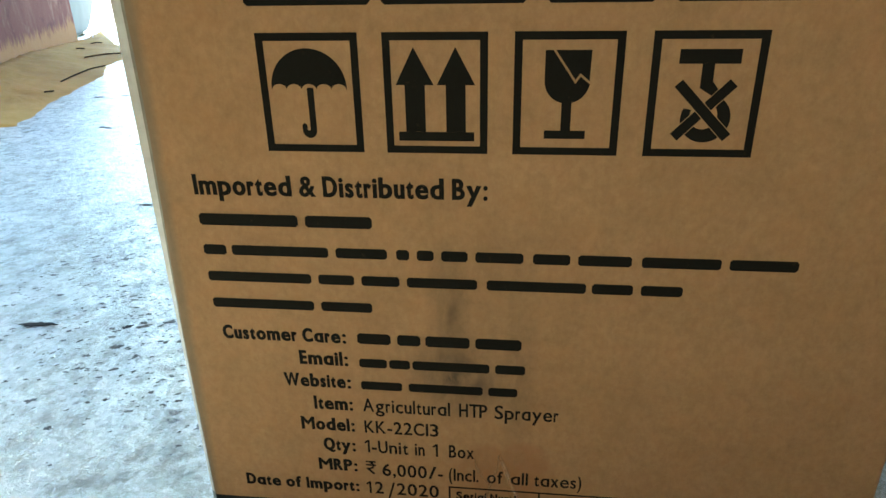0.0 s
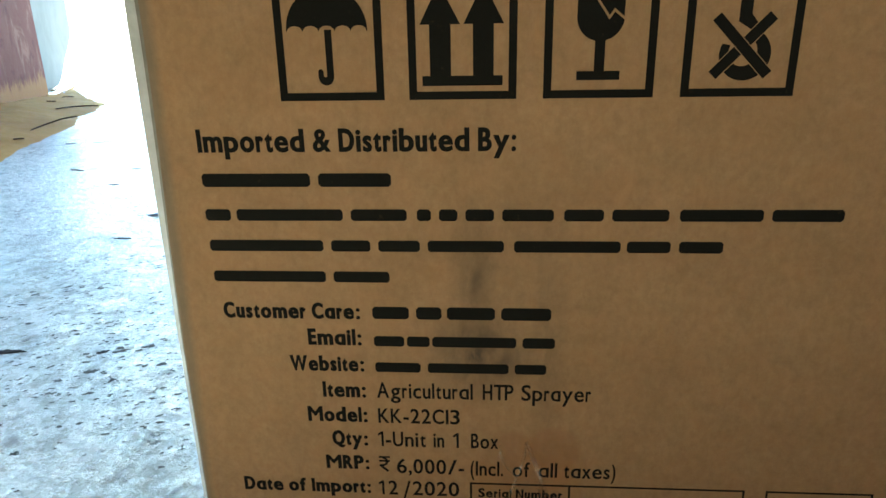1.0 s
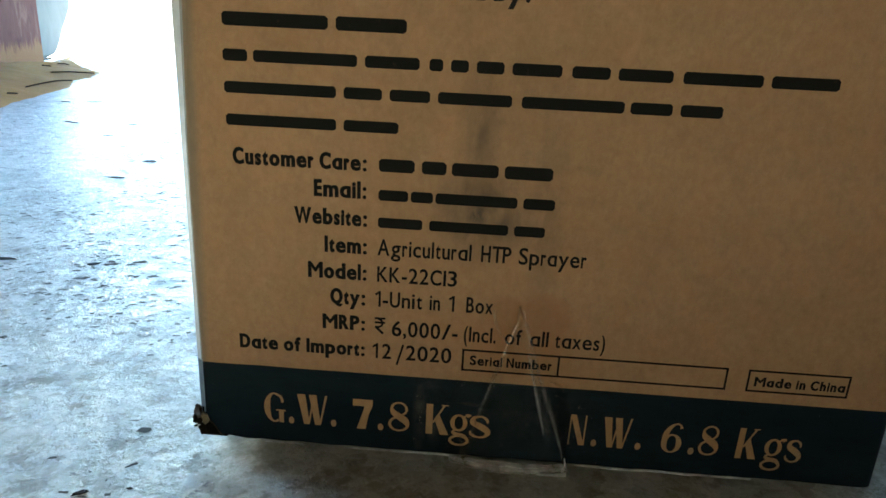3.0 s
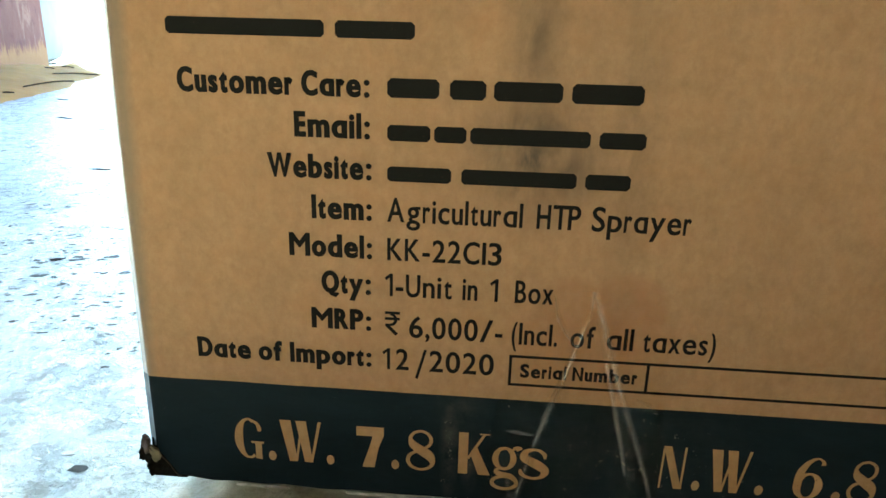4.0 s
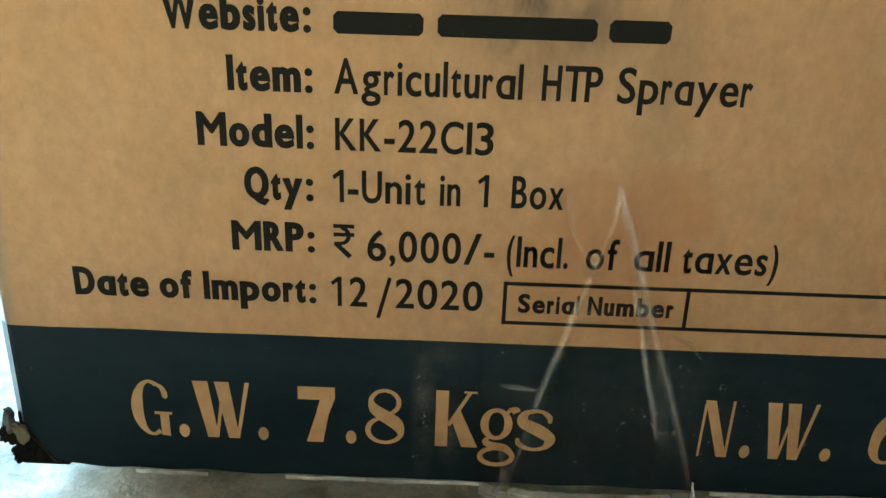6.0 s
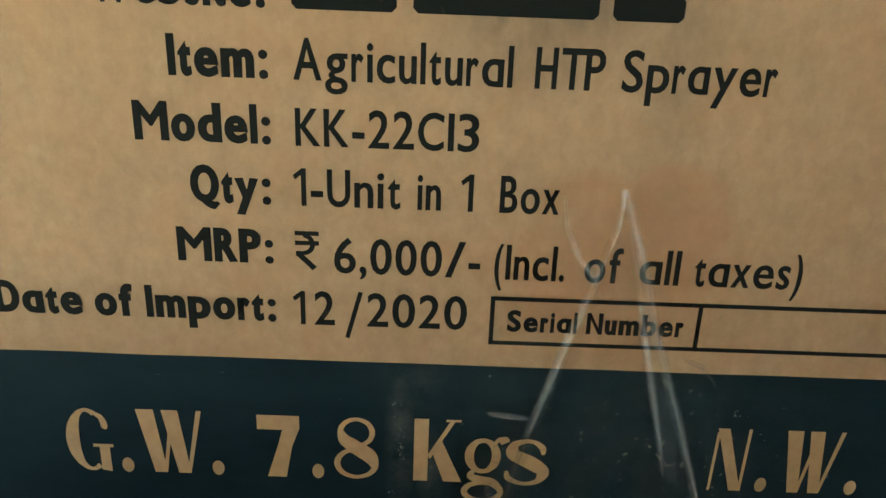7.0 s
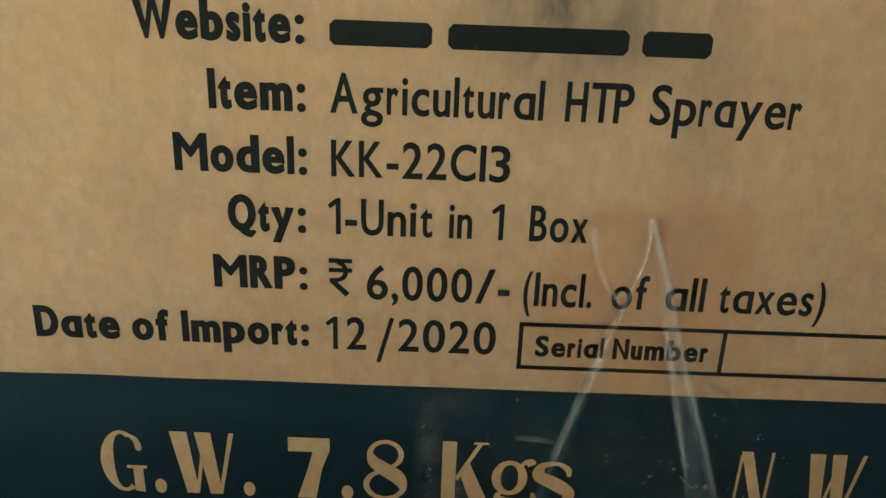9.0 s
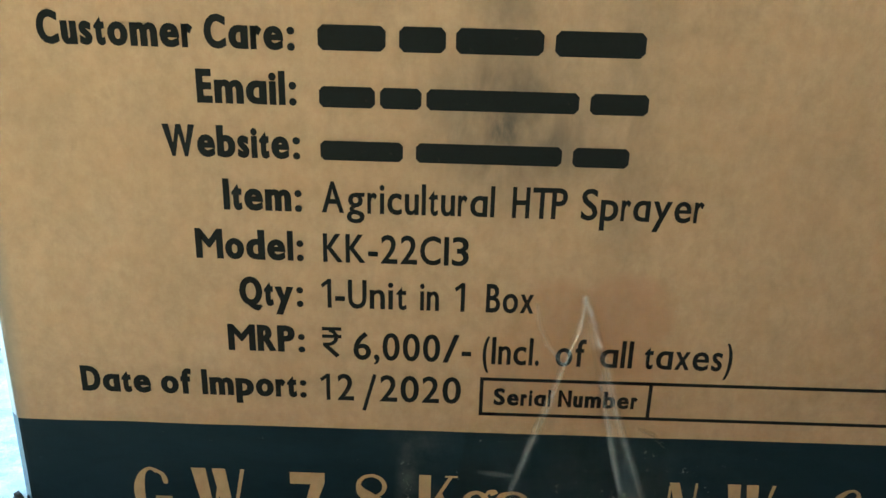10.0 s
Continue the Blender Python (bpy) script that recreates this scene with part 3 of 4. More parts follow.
def lettering(body, x0, x1, base, cap, wide, high, material=None):
    """Words set between x0 and x1 on the front, capitals cap high, strokes thickened by wide and high on each side."""
    run, at = [], 0.0
    heavy = wide > 0.0004
    for ch in body:
        if ch == " ":
            at += SPACE
            continue
        b = BREADTH[ch] + (0.05 if heavy and ch in "ilI" else 0.02 if heavy else 0)
        run.append((ch, at, at + b))
        at += b + (0.0 if ch == "T" else 0.06 if heavy else GAP)
    size = (x1 - x0) / run[-1][2]
    full, tall = wide, high
    for ch, a, b in run:
        wide, high = (full * 0.75, tall * 0.8) if ch in "M&" else (full, tall)
        me, away = letter(ch)
        lo, hi = min(v.co.x for v in me.vertices), max(v.co.x for v in me.vertices)
        left, right = x0 + a * size + wide, x0 + b * size - wide
        places = []
        for v, way in zip(me.vertices, away):
            x = left + (v.co.x - lo) / (hi - lo) * (right - left) + way.x * wide
            z = high + (v.co.y - FOOT) / (HEAD - FOOT) * (cap - 2 * high) + way.y * high
            places.append((x, PRINT, base - FLOOR + z))
        one = bpy.data.meshes.new("printed_letter")
        one.from_pydata(places, [], [tuple(p.vertices) for p in me.polygons])
        one.materials.append(material or INK)
        new("printed_letter", one).parent = carton


def flat(shapes, name="printed_symbol", material=None, label="", under=None):
    """Flat printed shapes: each is a run of (x, z) corners; each lies a hair over the last."""
    bm = bmesh.new()
    for k, pts in enumerate(shapes):
        bm.faces.new([bm.verts.new((x, PRINT - 0.00002 * k, z - FLOOR)) for x, z in pts])
    bm.normal_update()
    return part(name, bm, material or INK, under or carton, label)


def rect(x0, x1, z0, z1):
    return [(x0, z0), (x1, z0), (x1, z1), (x0, z1)]


def bars(base, high, *spans):
    """Plain bars in place of words."""
    for x0, x1 in spans:
        r = high * 0.2
        flat([[(x0 + r, base), (x1 - r, base), (x1, base + r), (x1, base + high - r), (x1 - r, base + high), (x0 + r, base + high), (x0, base + high - r), (x0, base + r)]], "printed_bar")


def frame_ring(name, x0, x1, z0, z1, w, label=""):
    """A printed frame, w broad, as one ring."""
    bm = bmesh.new()
    out = [bm.verts.new((x, PRINT, z - FLOOR)) for x, z in rect(x0, x1, z0, z1)]
    inn = [bm.verts.new((x, PRINT, z - FLOOR)) for x, z in rect(x0 + w, x1 - w, z0 + w, z1 - w)]
    for i in range(4):
        j = (i + 1) % 4
        bm.faces.new((out[i], out[j], inn[j], inn[i]))
    bm.normal_update()
    return part(name, bm, INK, carton, label)


def sign(x, shapes, label):
    """A framed handling sign with its printed shapes as pieces of their own."""
    ring_part = frame_ring("handling_sign", x, x + IW, IZ0, IZ1, IL, label)
    for k, pts in enumerate(shapes):
        flat([pts], under=ring_part).location.y = -0.00002 * k


def arc(cx, cz, rx, rz, a0, a1, n):
    return [(cx + rx * math.cos(radians(a0 + (a1 - a0) * i / n)), cz + rz * math.sin(radians(a0 + (a1 - a0) * i / n))) for i in range(n + 1)]


def stroke(x0, z0, x1, z1, w):
    dx, dz = x1 - x0, z1 - z0
    d = math.hypot(dx, dz)
    ox, oz = -dz / d * w / 2, dx / d * w / 2
    return [(x0 + ox, z0 + oz), (x0 - ox, z0 - oz), (x1 - ox, z1 - oz), (x1 + ox, z1 + oz)]


# handling signs
IW, IZ0, IZ1, IL = 0.0495, 0.2978, 0.3552, 0.0037
i1, i2, i3, i4 = 0.0663, 0.1274, 0.1890, 0.2505
scallop = []
for i in range(5):
    c = 0.1090 - 0.0074 * (i + 0.5)
    scallop += arc(c, 0.3288, 0.0037, 0.0026, 0, 180, 6)[:-1]
dome = arc(0.0905, 0.3295, 0.0187, 0.0186, 180, 0, 28) + [(0.1090, 0.3284)] + scallop[1:] + [(0.0720, 0.3284)]
sign(i1, [dome, rect(0.0893, 0.0926, 0.3090, 0.3296),
     arc(0.0889, 0.3090, 0.0037, 0.0042, 0, -180, 12) + arc(0.0886, 0.3096, 0.0009, 0.0010, -180, 0, 6)[1:],
     rect(0.0852, 0.0878, 0.3090, 0.3108), arc(0.0865, 0.3108, 0.0013, 0.0014, 0, 180, 8)], "black umbrella keep-dry sign in a frame")
sign(i2, [[(0.1330, 0.3310), (0.1373, 0.3310), (0.1373, 0.3085), (0.1470, 0.3085), (0.1470, 0.3310), (0.1513, 0.3310), (0.1420, 0.3485)],
     [(0.1528, 0.3310), (0.1570, 0.3310), (0.1570, 0.3085), (0.1664, 0.3085), (0.1664, 0.3310), (0.1710, 0.3310), (0.1617, 0.3485)], rect(0.1337, 0.1705, 0.3040, 0.3085)], "black two-arrow this-way-up sign in a frame")
bowl_l = [(0.2031, 0.3470), (0.2031, 0.3330)] + arc(0.2135, 0.3330, 0.0104, 0.0103, 180, 352, 18) + [(0.2195, 0.3350), (0.2172, 0.3318), (0.2066, 0.3470)]
bowl_r = [(0.2078, 0.3470), (0.2172, 0.3336), (0.2193, 0.3366), (0.2236, 0.3330), (0.2240, 0.3470)]
sign(i3, [bowl_l, bowl_r, rect(0.2114, 0.2160, 0.3096, 0.3240), rect(0.2038, 0.2230, 0.3058, 0.3098)], "black cracked-glass fragile sign in a frame")
ring_out, ring_in = arc(0.2770, 0.3160, 0.0112, 0.0112, 70, -205, 28), arc(0.2760, 0.3174, 0.0062, 0.0064, -205, 70, 18)
sign(i4, [rect(0.2625, 0.2892, 0.3408, 0.3472), [(0.2728, 0.3408), (0.2728, 0.3300), (0.2790, 0.3262), (0.2815, 0.3290), (0.2782, 0.3330), (0.2782, 0.3408)],
     ring_out + ring_in], "black crossed-out hook sign in a frame")
B = 0.00060
R = 0.00022
for body, x0, x1, base, cap, bold in (
    ("Imported & Distributed By:", 0.0225, 0.1772, 0.2735, 0.0113, B), ("Customer Care:", 0.0245, 0.0975, 0.1850, 0.0092, B), ("Email:", 0.0686, 0.0975, 0.1697, 0.0096, B),
    ("Website:", 0.0576, 0.0980, 0.1540, 0.0094, B), ("Item:", 0.0742, 0.0980, 0.1380, 0.0096, B), ("Agricultural", 0.1040, 0.1562, 0.1380, 0.0096, R), ("HTP", 0.1615, 0.1780, 0.1380, 0.0096, R),
    ("Sprayer", 0.1822, 0.2190, 0.1380, 0.0096, R), ("Model:", 0.0646, 0.0980, 0.1223, 0.0096, B), ("KK-22CI3", 0.1040, 0.1490, 0.1222, 0.0092, R), ("Qty:", 0.0772, 0.0974, 0.1070, 0.0096, B),
    ("-Unit", 0.1074, 0.1300, 0.1070, 0.0096, R), ("in", 0.1342, 0.1402, 0.1070, 0.0096, R), ("Box", 0.1550, 0.1700, 0.1070, 0.0096, R),
    ("MRP:", 0.0726, 0.0974, 0.0912, 0.0092, B), ("6,000/-", 0.1130, 0.1510, 0.0892, 0.0096, R), ("(Incl.", 0.1547, 0.1730, 0.0890, 0.0096, R), ("of", 0.1782, 0.1878, 0.0890, 0.0096, R),
    ("all", 0.1925, 0.2030, 0.0890, 0.0096, R), ("taxes)", 0.2068, 0.2350, 0.0890, 0.0096, R), ("Date of Import:", 0.0230, 0.0974, 0.0748, 0.0092, B), ("2", 0.1076, 0.1130, 0.0742, 0.0096, R),
    ("2020", 0.1216, 0.1482, 0.0742, 0.0096, R), ("Serial Number", 0.1590, 0.2062, 0.0742, 0.0062, B * 0.62), ("Made in China", 0.3212, 0.3716, 0.0738, 0.0060, B * 0.62)):
    if body.endswith(":"):
        lettering(":", x1 - 0.0022, x1, base, cap, 0.0003, 0.0003)
        body, x1 = body[:-1], x1 - 0.0032
    lettering(body, x0, x1, base, cap, bold, bold * 0.8)
for me, _ in LETTERS.values():
    bpy.data.meshes.remove(me)

# figures one with a flag
for x, base in ((0.1030, 0.1070), (0.1450, 0.1070), (0.1019, 0.0742)):
    flat([[(x + 0.0096 * u, base + 0.0096 * v) for u, v in ((0.21, 0), (0.345, 0), (0.345, 1), (0.23, 1), (0, 0.81), (0.06, 0.70), (0.21, 0.82))]], "printed_letter")

flat([stroke(0.1163, 0.0707, 0.1199, 0.0840, 0.0012)], "printed_letter")

# the rupee sign
flat([rect(0.1030, 0.1092, 0.0991, 0.1003), rect(0.1030, 0.1092, 0.0965, 0.0977), stroke(0.1036, 0.0944, 0.1080, 0.0902, 0.0015),
      arc(0.1052, 0.0968, 0.0030, 0.0030, 90, -90, 12) + arc(0.1052, 0.0968, 0.0017, 0.0018, -90, 90, 12), rect(0.1032, 0.1053, 0.0937, 0.0949)], "printed_letter")

# names, addresses and numbers stand as plain bars
bars(0.3672, 0.0080, (0.063, 0.123), (0.128, 0.194), (0.203, 0.250), (0.258, 0.311))
bars(0.2562, 0.0068, (0.0225, 0.077), (0.081, 0.117))
bars(0.2388, 0.0060, (0.022, 0.035), (0.038, 0.092), (0.096, 0.124), (0.129, 0.136), (0.140, 0.149), (0.153, 0.167), (0.171, 0.196), (0.201, 0.220), (0.224, 0.251), (0.256, 0.295), (0.299, 0.332))
bars(0.2226, 0.0060, (0.022, 0.081), (0.085, 0.105), (0.109, 0.130), (0.134, 0.172), (0.177, 0.229), (0.232, 0.253), (0.257, 0.278))
bars(0.2058, 0.0060, (0.022, 0.081), (0.085, 0.114))
bars(0.1853, 0.0070, (0.1040, 0.1232), (0.1270, 0.1402), (0.1430, 0.1678), (0.1710, 0.1965))
bars(0.1694, 0.0060, (0.1040, 0.1202), (0.1216, 0.1336), (0.1350, 0.1790), (0.1822, 0.1990))
bars(0.1540, 0.0058, (0.1040, 0.1284), (0.1322, 0.1752), (0.1784, 0.1950))

GREYED = cardboard("greyed_card", (0.325, 0.200, 0.100), (0.43, 0.265, 0.140))
for k, ends in enumerate(((0.2638, 0.3072, 0.2875, 0.3324), (0.2634, 0.3322, 0.2876, 0.3072))):     # the cross, knocked out of the hook by a thin bare line
    flat([stroke(*ends, 0.0054)], "printed_line", GREYED, "thin bare line round the cross").location.y = -0.00008 - 0.00005 * k
    flat([stroke(*ends, 0.0047)], "printed_cross").location.y = -0.00010 - 0.00005 * k
for x0, x1 in ((0.1553, 0.2096), (0.3180, 0.3728)):
    panel = flat([rect(x0, x1, 0.0713, 0.0831)], "printed_panel", GREYED, "greyed panel behind small print")
    panel.location.y = 0.0001
frame_ring("printed_frame", 0.1543, 0.3058, 0.0702, 0.0842, 0.0012)
flat([rect(0.2095, 0.2107, 0.0714, 0.0830)], "printed_line")
frame_ring("printed_frame", 0.3170, 0.3738, 0.0702, 0.0842, 0.0012)

# weights in the bare card colour of the band
PALE = cardboard("bare_card_lettering", (0.42, 0.25, 0.110), (0.52, 0.315, 0.150))


def pen(points, closed=False, steps=7):
    """A smooth stroke of changing breadth through (x, z, breadth), as a run of four-cornered pieces."""
    n = len(points)
    run = []
    for i in range(n if closed else n - 1):
        p = [points[(i + d) % n] if closed else points[min(max(i + d, 0), n - 1)] for d in (-1, 0, 1, 2)]
        for k in range(steps):
            u = k / steps
            run.append([0.5 * (2 * b + (c - a) * u + (2 * a - 5 * b + 4 * c - d) * u * u + (3 * b - a - 3 * c + d) * u ** 3) for a, b, c, d in zip(*p)])
    run.append(list(run[0]) if closed else list(points[-1]))
    m = len(run)
    sides = []
    for i, (x, z, w) in enumerate(run):
        q, p = (run[(i + 1) % (m - 1)], run[(i - 1) % (m - 1)]) if closed else (run[min(i + 1, m - 1)], run[max(i - 1, 0)])
        dx, dz = q[0] - p[0], q[1] - p[1]
        d = math.hypot(dx, dz) or 1
        sides.append(((x - dz / d * w / 2, z + dx / d * w / 2), (x + dz / d * w / 2, z - dx / d * w / 2)))
    return [[sides[i][0], sides[i][1], sides[i + 1][1], sides[i + 1][0]] for i in range(m - 1)]


def round_pen(cx, cz, rx, rz, side, cap, a0=0, a1=360):
    """A round stroke, side broad at left and right, cap broad at top and bottom."""
    full = a1 - a0 == 360
    n = 12
    pts = []
    for i in range(n if full else n + 1):
        a = radians(a0 + (a1 - a0) * i / n)
        pts.append((cx + rx * math.cos(a), cz + rz * math.sin(a), cap + (side - cap) * math.cos(a) ** 2))
    return pen(pts, full, 4)


FAT = {
    "G": round_pen(0.33, 0.5, 0.24, 0.47, 0.20, 0.055, 62, 300) + [[(0.47, 0.02), (0.62, 0.0), (0.62, 0.40), (0.47, 0.40)], [(0.38, 0.39), (0.68, 0.39), (0.68, 0.44), (0.38, 0.44)]] + pen([(0.44, 0.93, 0.05), (0.54, 0.86, 0.08), (0.58, 0.74, 0.10), (0.57, 0.68, 0.06)]),
    "W": [[(0, 1), (0.28, 1), (0.42, 0), (0.22, 0)], [(0.36, 0), (0.42, 0), (0.60, 1), (0.54, 1)], [(0.40, 1), (0.66, 1), (0.80, 0), (0.60, 0)], [(0.74, 0), (0.80, 0), (1.03, 1), (0.95, 1)]],
    "7": [[(0, 1), (0.64, 1), (0.64, 0.80), (0.38, 0.77), (0, 0.77)], [(0.38, 0.78), (0.64, 0.80), (0.52, 0.5), (0.30, 0.5)], [(0.30, 0.5), (0.52, 0.5), (0.42, 0), (0.13, 0)]],
    "8": round_pen(0.33, 0.76, 0.23, 0.21, 0.08, 0.06) + round_pen(0.33, 0.255, 0.28, 0.225, 0.09, 0.06) + pen([(0.10, 0.78, 0.08), (0.16, 0.64, 0.18), (0.33, 0.51, 0.22), (0.52, 0.38, 0.22), (0.60, 0.22, 0.12)]),
    "K": [[(0, 0), (0.21, 0), (0.21, 1), (0, 1)], [(0.20, 0.42), (0.24, 0.36), (0.60, 0.98), (0.53, 0.98)], [(0.26, 0.50), (0.40, 0.68), (0.72, 0), (0.45, 0)], [(0.46, 0.965), (0.68, 0.965), (0.68, 1), (0.46, 1)]],
    "g": round_pen(0.27, 0.44, 0.19, 0.25, 0.13, 0.07) + round_pen(0.29, -0.15, 0.26, 0.15, 0.09, 0.07) + pen([(0.18, 0.22, 0.05), (0.10, 0.12, 0.09), (0.22, 0.05, 0.13), (0.42, 0.01, 0.13), (0.54, -0.10, 0.09)]) + pen([(0.40, 0.60, 0.05), (0.48, 0.70, 0.07), (0.56, 0.69, 0.14), (0.58, 0.66, 0.10)]),
    "s": pen([(0.47, 0.50, 0.04), (0.45, 0.62, 0.08), (0.32, 0.71, 0.06), (0.14, 0.66, 0.10), (0.12, 0.50, 0.17), (0.32, 0.37, 0.20), (0.48, 0.22, 0.16), (0.42, 0.06, 0.08), (0.24, 0.02, 0.06), (0.08, 0.10, 0.08), (0.05, 0.22, 0.04)]),
    "N": [[(0, 0), (0.05, 0), (0.06, 0.94), (0.0, 0.94)], [(0, 1), (0.22, 1), (0.64, 0), (0.42, 0)], [(0.58, 0), (0.64, 0), (0.64, 1), (0.58, 1)]],
    "6": round_pen(0.32, 0.31, 0.22, 0.29, 0.17, 0.055) + pen([(0.10, 0.32, 0.17), (0.12, 0.62, 0.17), (0.24, 0.86, 0.11), (0.40, 0.97, 0.05), (0.52, 0.92, 0.06), (0.55, 0.82, 0.10)]),
    ".": [[(0.11 + 0.11 * math.cos(i * math.pi / 6), 0.11 + 0.12 * math.sin(i * math.pi / 6)) for i in range(12)]],
}


def fat_letter(ch, x0, x1, base, cap, skew):
    """One fat-faced letter, set between x0 and x1."""
    pieces = [[(x + skew * z, z) for x, z in p] for p in FAT[ch]]
    lo, hi = min(x for p in pieces for x, z in p), max(x for p in pieces for x, z in p)
    bm = bmesh.new()
    for k, p in enumerate(pieces):
        y = PRINT - 0.00002 * (k % 5)
        bm.faces.new([bm.verts.new((x0 + (x - lo) / (hi - lo) * (x1 - x0), y, base + z * cap - FLOOR)) for x, z in p])
    bm.normal_update()
    part("printed_letter", bm, PALE, carton)


for ch, x0, x1, base, cap in (
    ("G", 0.0360, 0.0492, 0.0256, 0.0206), (".", 0.0510, 0.0545, 0.0256, 0.0206), ("W", 0.0565, 0.0750, 0.0258, 0.0206), (".", 0.0770, 0.0805, 0.0256, 0.0206), ("7", 0.0905, 0.1025, 0.0256, 0.0203),
    (".", 0.1058, 0.1093, 0.0256, 0.0206), ("8", 0.1122, 0.1250, 0.0258, 0.0203), ("K", 0.1350, 0.1490, 0.0258, 0.0206), ("g", 0.1490, 0.1622, 0.0258, 0.0206), ("s", 0.1612, 0.1742, 0.0256, 0.0206),
    ("N", 0.2204, 0.2304, 0.0260, 0.0206), (".", 0.2340, 0.2374, 0.0260, 0.0206), ("W", 0.2405, 0.2570, 0.0260, 0.0206), (".", 0.2600, 0.2636, 0.0260, 0.0206), ("6", 0.2751, 0.2870, 0.0258, 0.0203),
    (".", 0.2912, 0.2948, 0.0256, 0.0206), ("8", 0.2969, 0.3084, 0.0258, 0.0203), ("K", 0.3188, 0.3310, 0.0256, 0.0206), ("g", 0.3340, 0.3468, 0.0256, 0.0206), ("s", 0.3472, 0.3566, 0.0256, 0.0206)):
    fat_letter(ch, x0, x1, base, cap, 0.0 if x0 < 0.2 else 0.02)


# ---- clear tape on the carton ----
def film(name, at, nx, ny, material, label, under=None):
    bm = bmesh.new()
    sheet(bm, nx, ny, at)
    ob = part(name, bm, material, under or carton, label, True)
    ob.visible_shadow = False
    return ob


def tape_at(u, v):
    left, right = 0.1455 + 0.022 * v ** 2.2, 0.2215 - 0.006 * v
    x, z = left + (right - left) * u + 0.001 * noise.noise((v * 9, 0, 1)), 0.009 + 0.107 * v + 0.003 * noise.noise((u * 6, 2, v))
    return (x, -0.0016 - 0.0010 * abs(noise.noise((x * 60, z * 25, 3))) - 0.0008 * abs(noise.noise((x * 160, z * 60, 5))), z - FLOOR)


tape = film("tape_strip", tape_at, 30, 40, FILM, "clear wrinkled packing tape")


CREASES = []


def crease(points, wide, high, crimped=True):
    """A pinched fold of tape along a run of (x, z) places, with a pale ribbon that paints the glint along its ridge."""
    CREASES.append(wide)
    lift = 0.0032 + 0.00025 * len(CREASES)
    def at(u, v):
        k = u * (len(points) - 1)
        i = min(int(k), len(points) - 2)
        a, b = Vector(points[i]), Vector(points[i + 1])
        p = a.lerp(b, k - i)
        d = (b - a).normalized()
        half = wide * (0.55 + 0.45 * math.sin(math.pi * u)) * (1 + 0.35 * noise.noise((u * 12, wide * 400, 0)))
        q = p + Vector((-d.y, d.x)) * (v - 0.5) * half
        return (q.x, -lift - high * (1 - abs(2 * v - 1)) * (1 + 0.4 * noise.noise((u * 15, 3, wide * 300))), q.y - FLOOR)
    film("tape_fold", at, 24, 4, FOLD if crimped else VEIL, "milky pinched fold of the tape", tape)
    if not crimped:
        return
    def ridge(u, v):
        x, y, z = at(u, 0.36 + 0.22 * v + 0.10 * noise.noise((u * 5, wide * 500, 7)))
        return (x, y - 0.0003, z)
    film("tape_glint", ridge, 30, 1, RIDGE, "pale line painting the glint along a tape crimp", tape)


crease([(0.1853, 0.1150), (0.1848, 0.1054), (0.1810, 0.0935), (0.1770, 0.0794), (0.1722, 0.0646), (0.1676, 0.0492), (0.1630, 0.0310), (0.1585, 0.0120)], 0.0026, 0.0020)
crease([(0.1850, 0.1155), (0.1899, 0.1023), (0.1938, 0.0906), (0.1993, 0.0731), (0.2060, 0.0547), (0.2150, 0.0291), (0.2200, 0.0110)], 0.0032, 0.0022)
crease([(0.1706, 0.1125), (0.1719, 0.1048), (0.1754, 0.0975), (0.1800, 0.0918)], 0.0024, 0.0012)
crease([(0.1868, 0.1120), (0.1915, 0.0935), (0.1966, 0.0740), (0.2024, 0.0547), (0.2064, 0.0400), (0.2085, 0.0310)], 0.0052, 0.0008, False)
crease([(0.1806, 0.0900), (0.1768, 0.0790), (0.1724, 0.0640), (0.1684, 0.0500), (0.1640, 0.0320), (0.1600, 0.0140)], 0.0036, 0.0006, False)
crease([(0.1925, 0.0850), (0.1960, 0.0720), (0.1998, 0.0560), (0.2026, 0.0450), (0.2050, 0.0340)], 0.0022, 0.0008)
crease([(0.1547, 0.0518), (0.1598, 0.0512), (0.1658, 0.0507)], 0.0018, 0.0010)
crease([(0.2056, 0.0702), (0.2108, 0.0681), (0.2148, 0.0636)], 0.0018, 0.0010)
crease([(0.1560, 0.0300), (0.1575, 0.0220), (0.1590, 0.0130)], 0.0030, 0.0012)
crease([(0.1545, 0.0130), (0.1572, 0.0200), (0.1615, 0.0250)], 0.0016, 0.0010)


def loop_at(u, v):
    mid = math.sin(math.pi * u)
    x = 0.1500 + 0.0715 * u
    return (x, -0.0018 - 0.0085 * mid ** 0.7 * math.sin(math.pi * (0.15 + 0.85 * v)) - 0.001 * noise.noise((u * 14, v * 5, 2)), 0.0135 - v * (0.0045 + 0.0035 * mid) + 0.0006 * noise.noise((u * 20, v * 6, 8)) - FLOOR)


film("tape_loop", loop_at, 36, 8, LOOP, "loose fold of tape bulging at the base", tape)


def strand(v, wide, u0, u1):
    """A pale ribbon that paints the glint of a crimp along the loose fold."""
    def at(a, b):
        u = u0 + (u1 - u0) * a
        x, y, z = loop_at(u, min(1, v + 0.05 * noise.noise((u * 9, v * 7, 0))))
        return (x, y - 0.0005 - 0.0003 * b, z + (b - 0.5) * wide * (0.6 + 0.8 * abs(noise.noise((u * 17, v * 5, 3)))))
    film("tape_glint", at, 30, 1, RIM_GLINT, "pale line painting the glint along a tape crimp", tape)


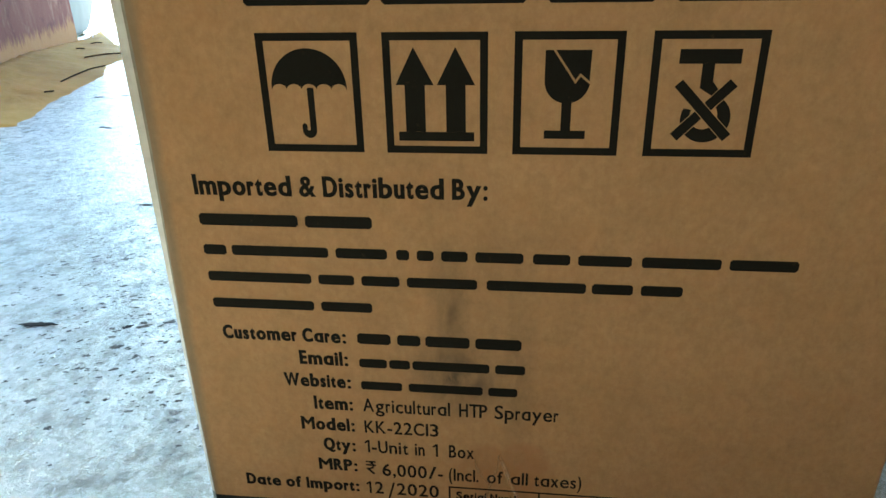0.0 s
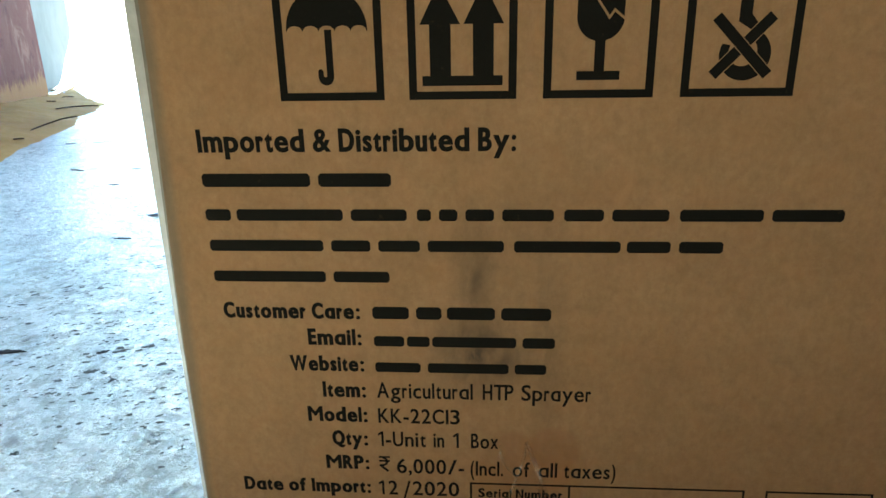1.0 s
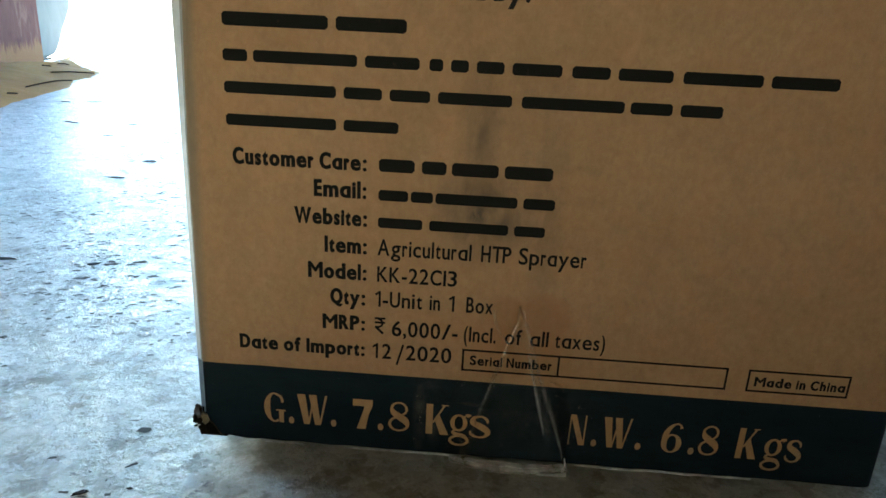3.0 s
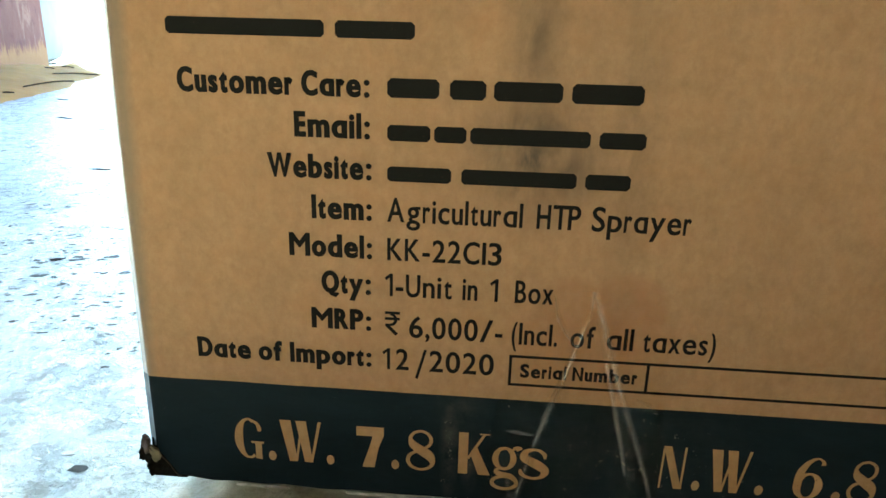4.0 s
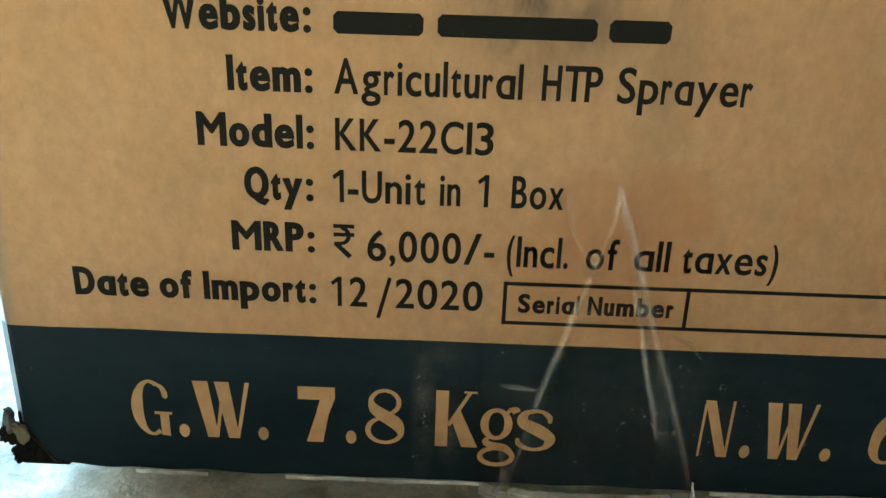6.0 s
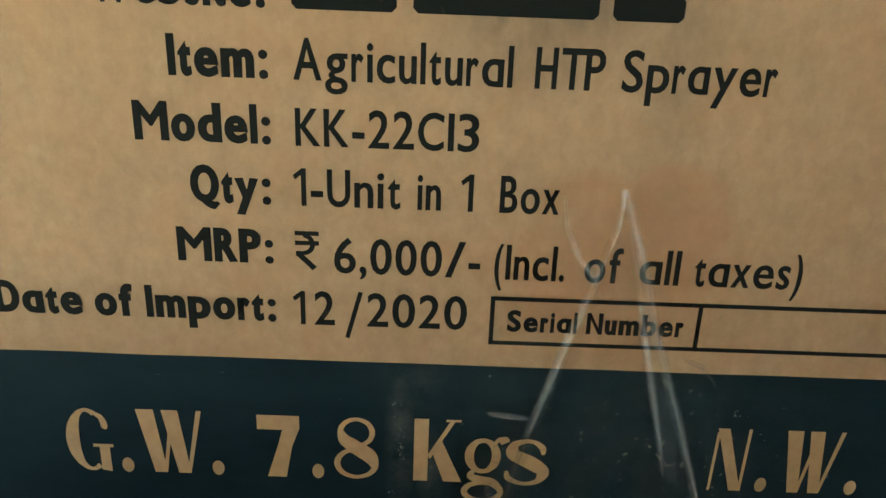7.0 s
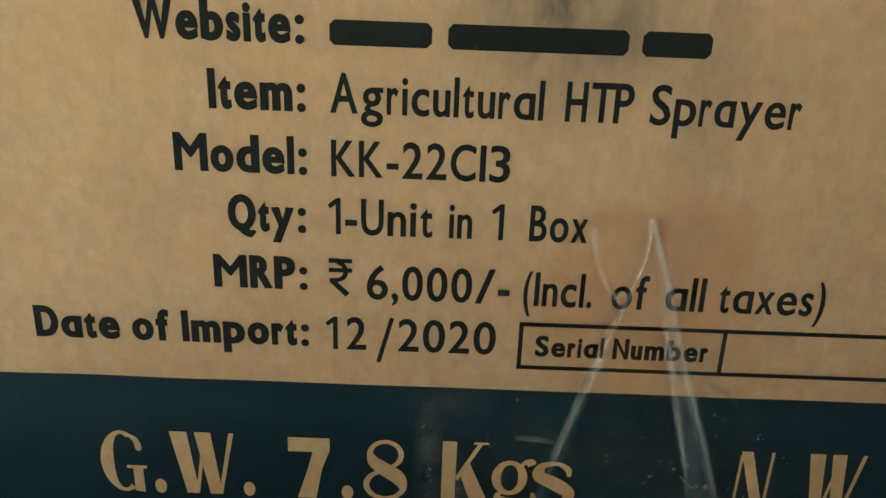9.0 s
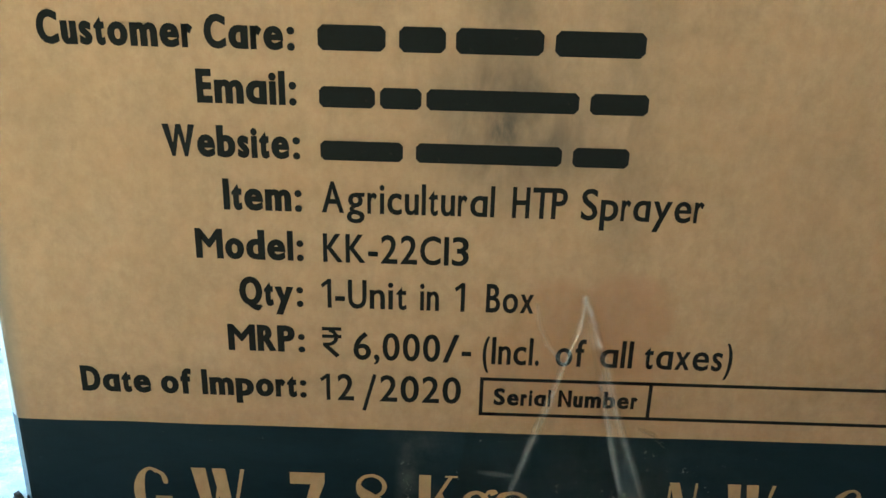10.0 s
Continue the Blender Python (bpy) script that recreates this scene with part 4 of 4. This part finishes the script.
for v, wide, u0, u1 in ((0.98, 0.0011, 0.02, 1.0), (0.72, 0.0007, 0.12, 0.97), (0.45, 0.0006, 0.3, 1.0), (0.12, 0.0007, 0.0, 0.85)):
    strand(v, wide, u0, u1)
# two pale films paint the glint where the loose tape is pinched
def knot_at(u, v):
    z = 0.0185 - 0.0090 * u
    return (0.2192 + 0.0014 * u - 0.0022 * u ** 4 + (v - 0.5) * 0.0014 * (0.4 + u) + 0.0005 * noise.noise((u * 7, 3, 0)), -0.0040 - 0.0035 * u * (1 - abs(2 * v - 1)), z - FLOOR)


film("tape_glint", knot_at, 16, 4, RIM_GLINT, "pale film painting the glint on the loose tape end", tape)
film("tape_glint", lambda u, v: (0.2030 + 0.0180 * u, -0.0085 + 0.0030 * u, 0.0086 - 0.0006 * u + (v - 0.5) * 0.0022 * (0.3 + u) + 0.0004 * noise.noise((u * 9, 5, 0)) - FLOOR), 16, 2, RIM_GLINT, "pale film painting the glint on the loose tape end", tape)
for x0, x1 in ((0.036, 0.060), (0.086, 0.150), (0.226, 0.330)):
    film("tape_edge", lambda u, v: (x0 + (x1 - x0) * u, -0.0022, LIP - 0.0002 + 0.0013 * v - 0.0008 * noise.noise((u * 8, x0 * 90, 0)) - FLOOR), 14, 1, RIM_GLINT, "")


# ---- a long crack in the floor ----
bm = bmesh.new()
def seam_at(u, v):
    x = -0.40 + 0.29 * u
    return (x, 1.205 + 0.012 * noise.noise((x * 5, 0, 0)) + 0.004 * noise.noise((x * 30, 1, 0)) + (v - 0.5) * 0.007 * (0.35 + abs(noise.noise((x * 14, 2, 0)))), FLOOR + 0.0004)
sheet(bm, 70, 1, seam_at)
thicken(bm, 0.002)
seam = part("floor_crack", bm, CRACK_SHADE)
tagged(seam, "long thin dark crack across the cement floor", "floor crack", kind="structure")

# ---- litter on the floor ----
def shard(x, y, long, wide, high, turn, seed, pale=False):
    """A thin ragged splinter, a little bowed."""
    bm = bmesh.new()
    n = 17
    low, top = [], []
    for i in range(n):
        a = 2 * math.pi * i / n
        r = 1 + 0.75 * noise.noise((math.cos(a) * 2.6, math.sin(a) * 2.6, seed)) + 0.25 * noise.noise((math.cos(a) * 7, math.sin(a) * 7, seed))
        px, py = 0.5 * long * r * math.cos(a), 0.5 * wide * r * math.sin(a)
        lift = high * 1.5 * max(0, noise.noise((px * 40, py * 40, seed + 3)))
        low.append(bm.verts.new((px, py, lift)))
        top.append(bm.verts.new((px * 0.94, py * 0.9, lift + high)))
    for i in range(n):
        j = (i + 1) % n
        bm.faces.new((low[i], low[j], top[j], top[i]))
    bm.faces.new(top)
    bm.faces.new(low[::-1])
    bmesh.ops.triangulate(bm, faces=list(bm.faces))
    ob = tagged(part("bark_chip", bm, PULP if pale else CHIP), "brownish dry flake lying on the cement floor" if pale else "dark dry chip lying on the cement floor", "debris", "chips on the floor")
    ob.matrix_world = pose(x, y, FLOOR, 0, 0, turn)


shard(-0.345, 0.287, 0.034, 0.008, 0.0008, 8, 1)
shard(-0.0518, -0.0538, 0.0075, 0.0034, 0.0005, 30, 2)
shard(-0.0270, -0.0470, 0.0035, 0.0018, 0.0004, 10, 12)
shard(-0.426, 0.795, 0.024, 0.016, 0.0008, -6, 3)
shard(-0.414, 0.665, 0.022, 0.008, 0.0008, 4, 4)
shard(0.505, 0.150, 0.020, 0.006, 0.0010, -28, 5)
shard(-0.239, 0.290, 0.010, 0.006, 0.0006, 40, 6)
shard(-0.930, 1.515, 0.050, 0.016, 0.0006, 10, 7, True)
shard(-1.006, 1.490, 0.026, 0.010, 0.0008, 5, 8)
shard(-0.784, 1.156, 0.036, 0.009, 0.0008, -12, 9)
shard(-0.652, 1.171, 0.020, 0.007, 0.0006, 6, 13)
shard(-0.623, 1.021, 0.022, 0.010, 0.0006, 5, 10)
shard(-0.0160, 0.0180, 0.0016, 0.0016, 0.0008, 5, 11)

rng = random.Random(4)
verts, faces = [], []
count = 0
while count < 2000:
    x, y = rng.uniform(-1.25, 0.02), rng.uniform(-0.12, 1.5)
    dense = noise.noise((x * 3.2, y * 3.2, 0.5)) + 0.7 * noise.noise((x * 9, y * 9, 2)) + 0.38 + 0.7 * math.exp(-(((x + 0.19) / 0.10) ** 2 + ((y - 0.25) / 0.07) ** 2)) + 1.1 * math.exp(-(((x + 0.36) / 0.07) ** 2 + ((y - 0.55) / 0.06) ** 2)) + 0.5 * math.exp(-(((x + 0.39) / 0.09) ** 2 + ((y - 0.46) / 0.05) ** 2)) - 0.7 * math.hypot(x + 0.22, (y - 0.25) * 0.7)
    if dense < rng.uniform(0.1, 1.1) or (x > -0.045 and -0.015 < y < 0.06) or (x > -0.012 and y > -0.015):
        continue
    count += 1
    r, k, tilt = rng.uniform(0.0006, 0.0019) * (2.0 if rng.random() < 0.20 else 1), rng.uniform(1.1, 2.5), rng.uniform(0, math.pi)
    n, at = 9, len(verts)
    for lev, s in ((0, 1.0), (rng.uniform(0.0002, 0.0005), 0.8)):
        for i in range(n):
            a = 2 * math.pi * i / n
            q = r * s * rng.uniform(0.2, 1.5)
            px, py = q * k * math.cos(a), q * math.sin(a)
            verts.append((x + px * math.cos(tilt * 0.25) - py * math.sin(tilt * 0.25), y + px * math.sin(tilt * 0.25) + py * math.cos(tilt * 0.25), FLOOR - 0.0002 + lev))
    faces += [(at + i, at + (i + 1) % n, at + n + (i + 1) % n, at + n + i) for i in range(n)] + [tuple(at + n + i for i in range(n))]
me = bpy.data.meshes.new("floor_grit")
me.from_pydata(verts, [], faces)
me.materials.append(GRIT)
tagged(new("floor_grit", me), "scattered dark grit and flakes on the cement floor", "grit", kind="stuff")
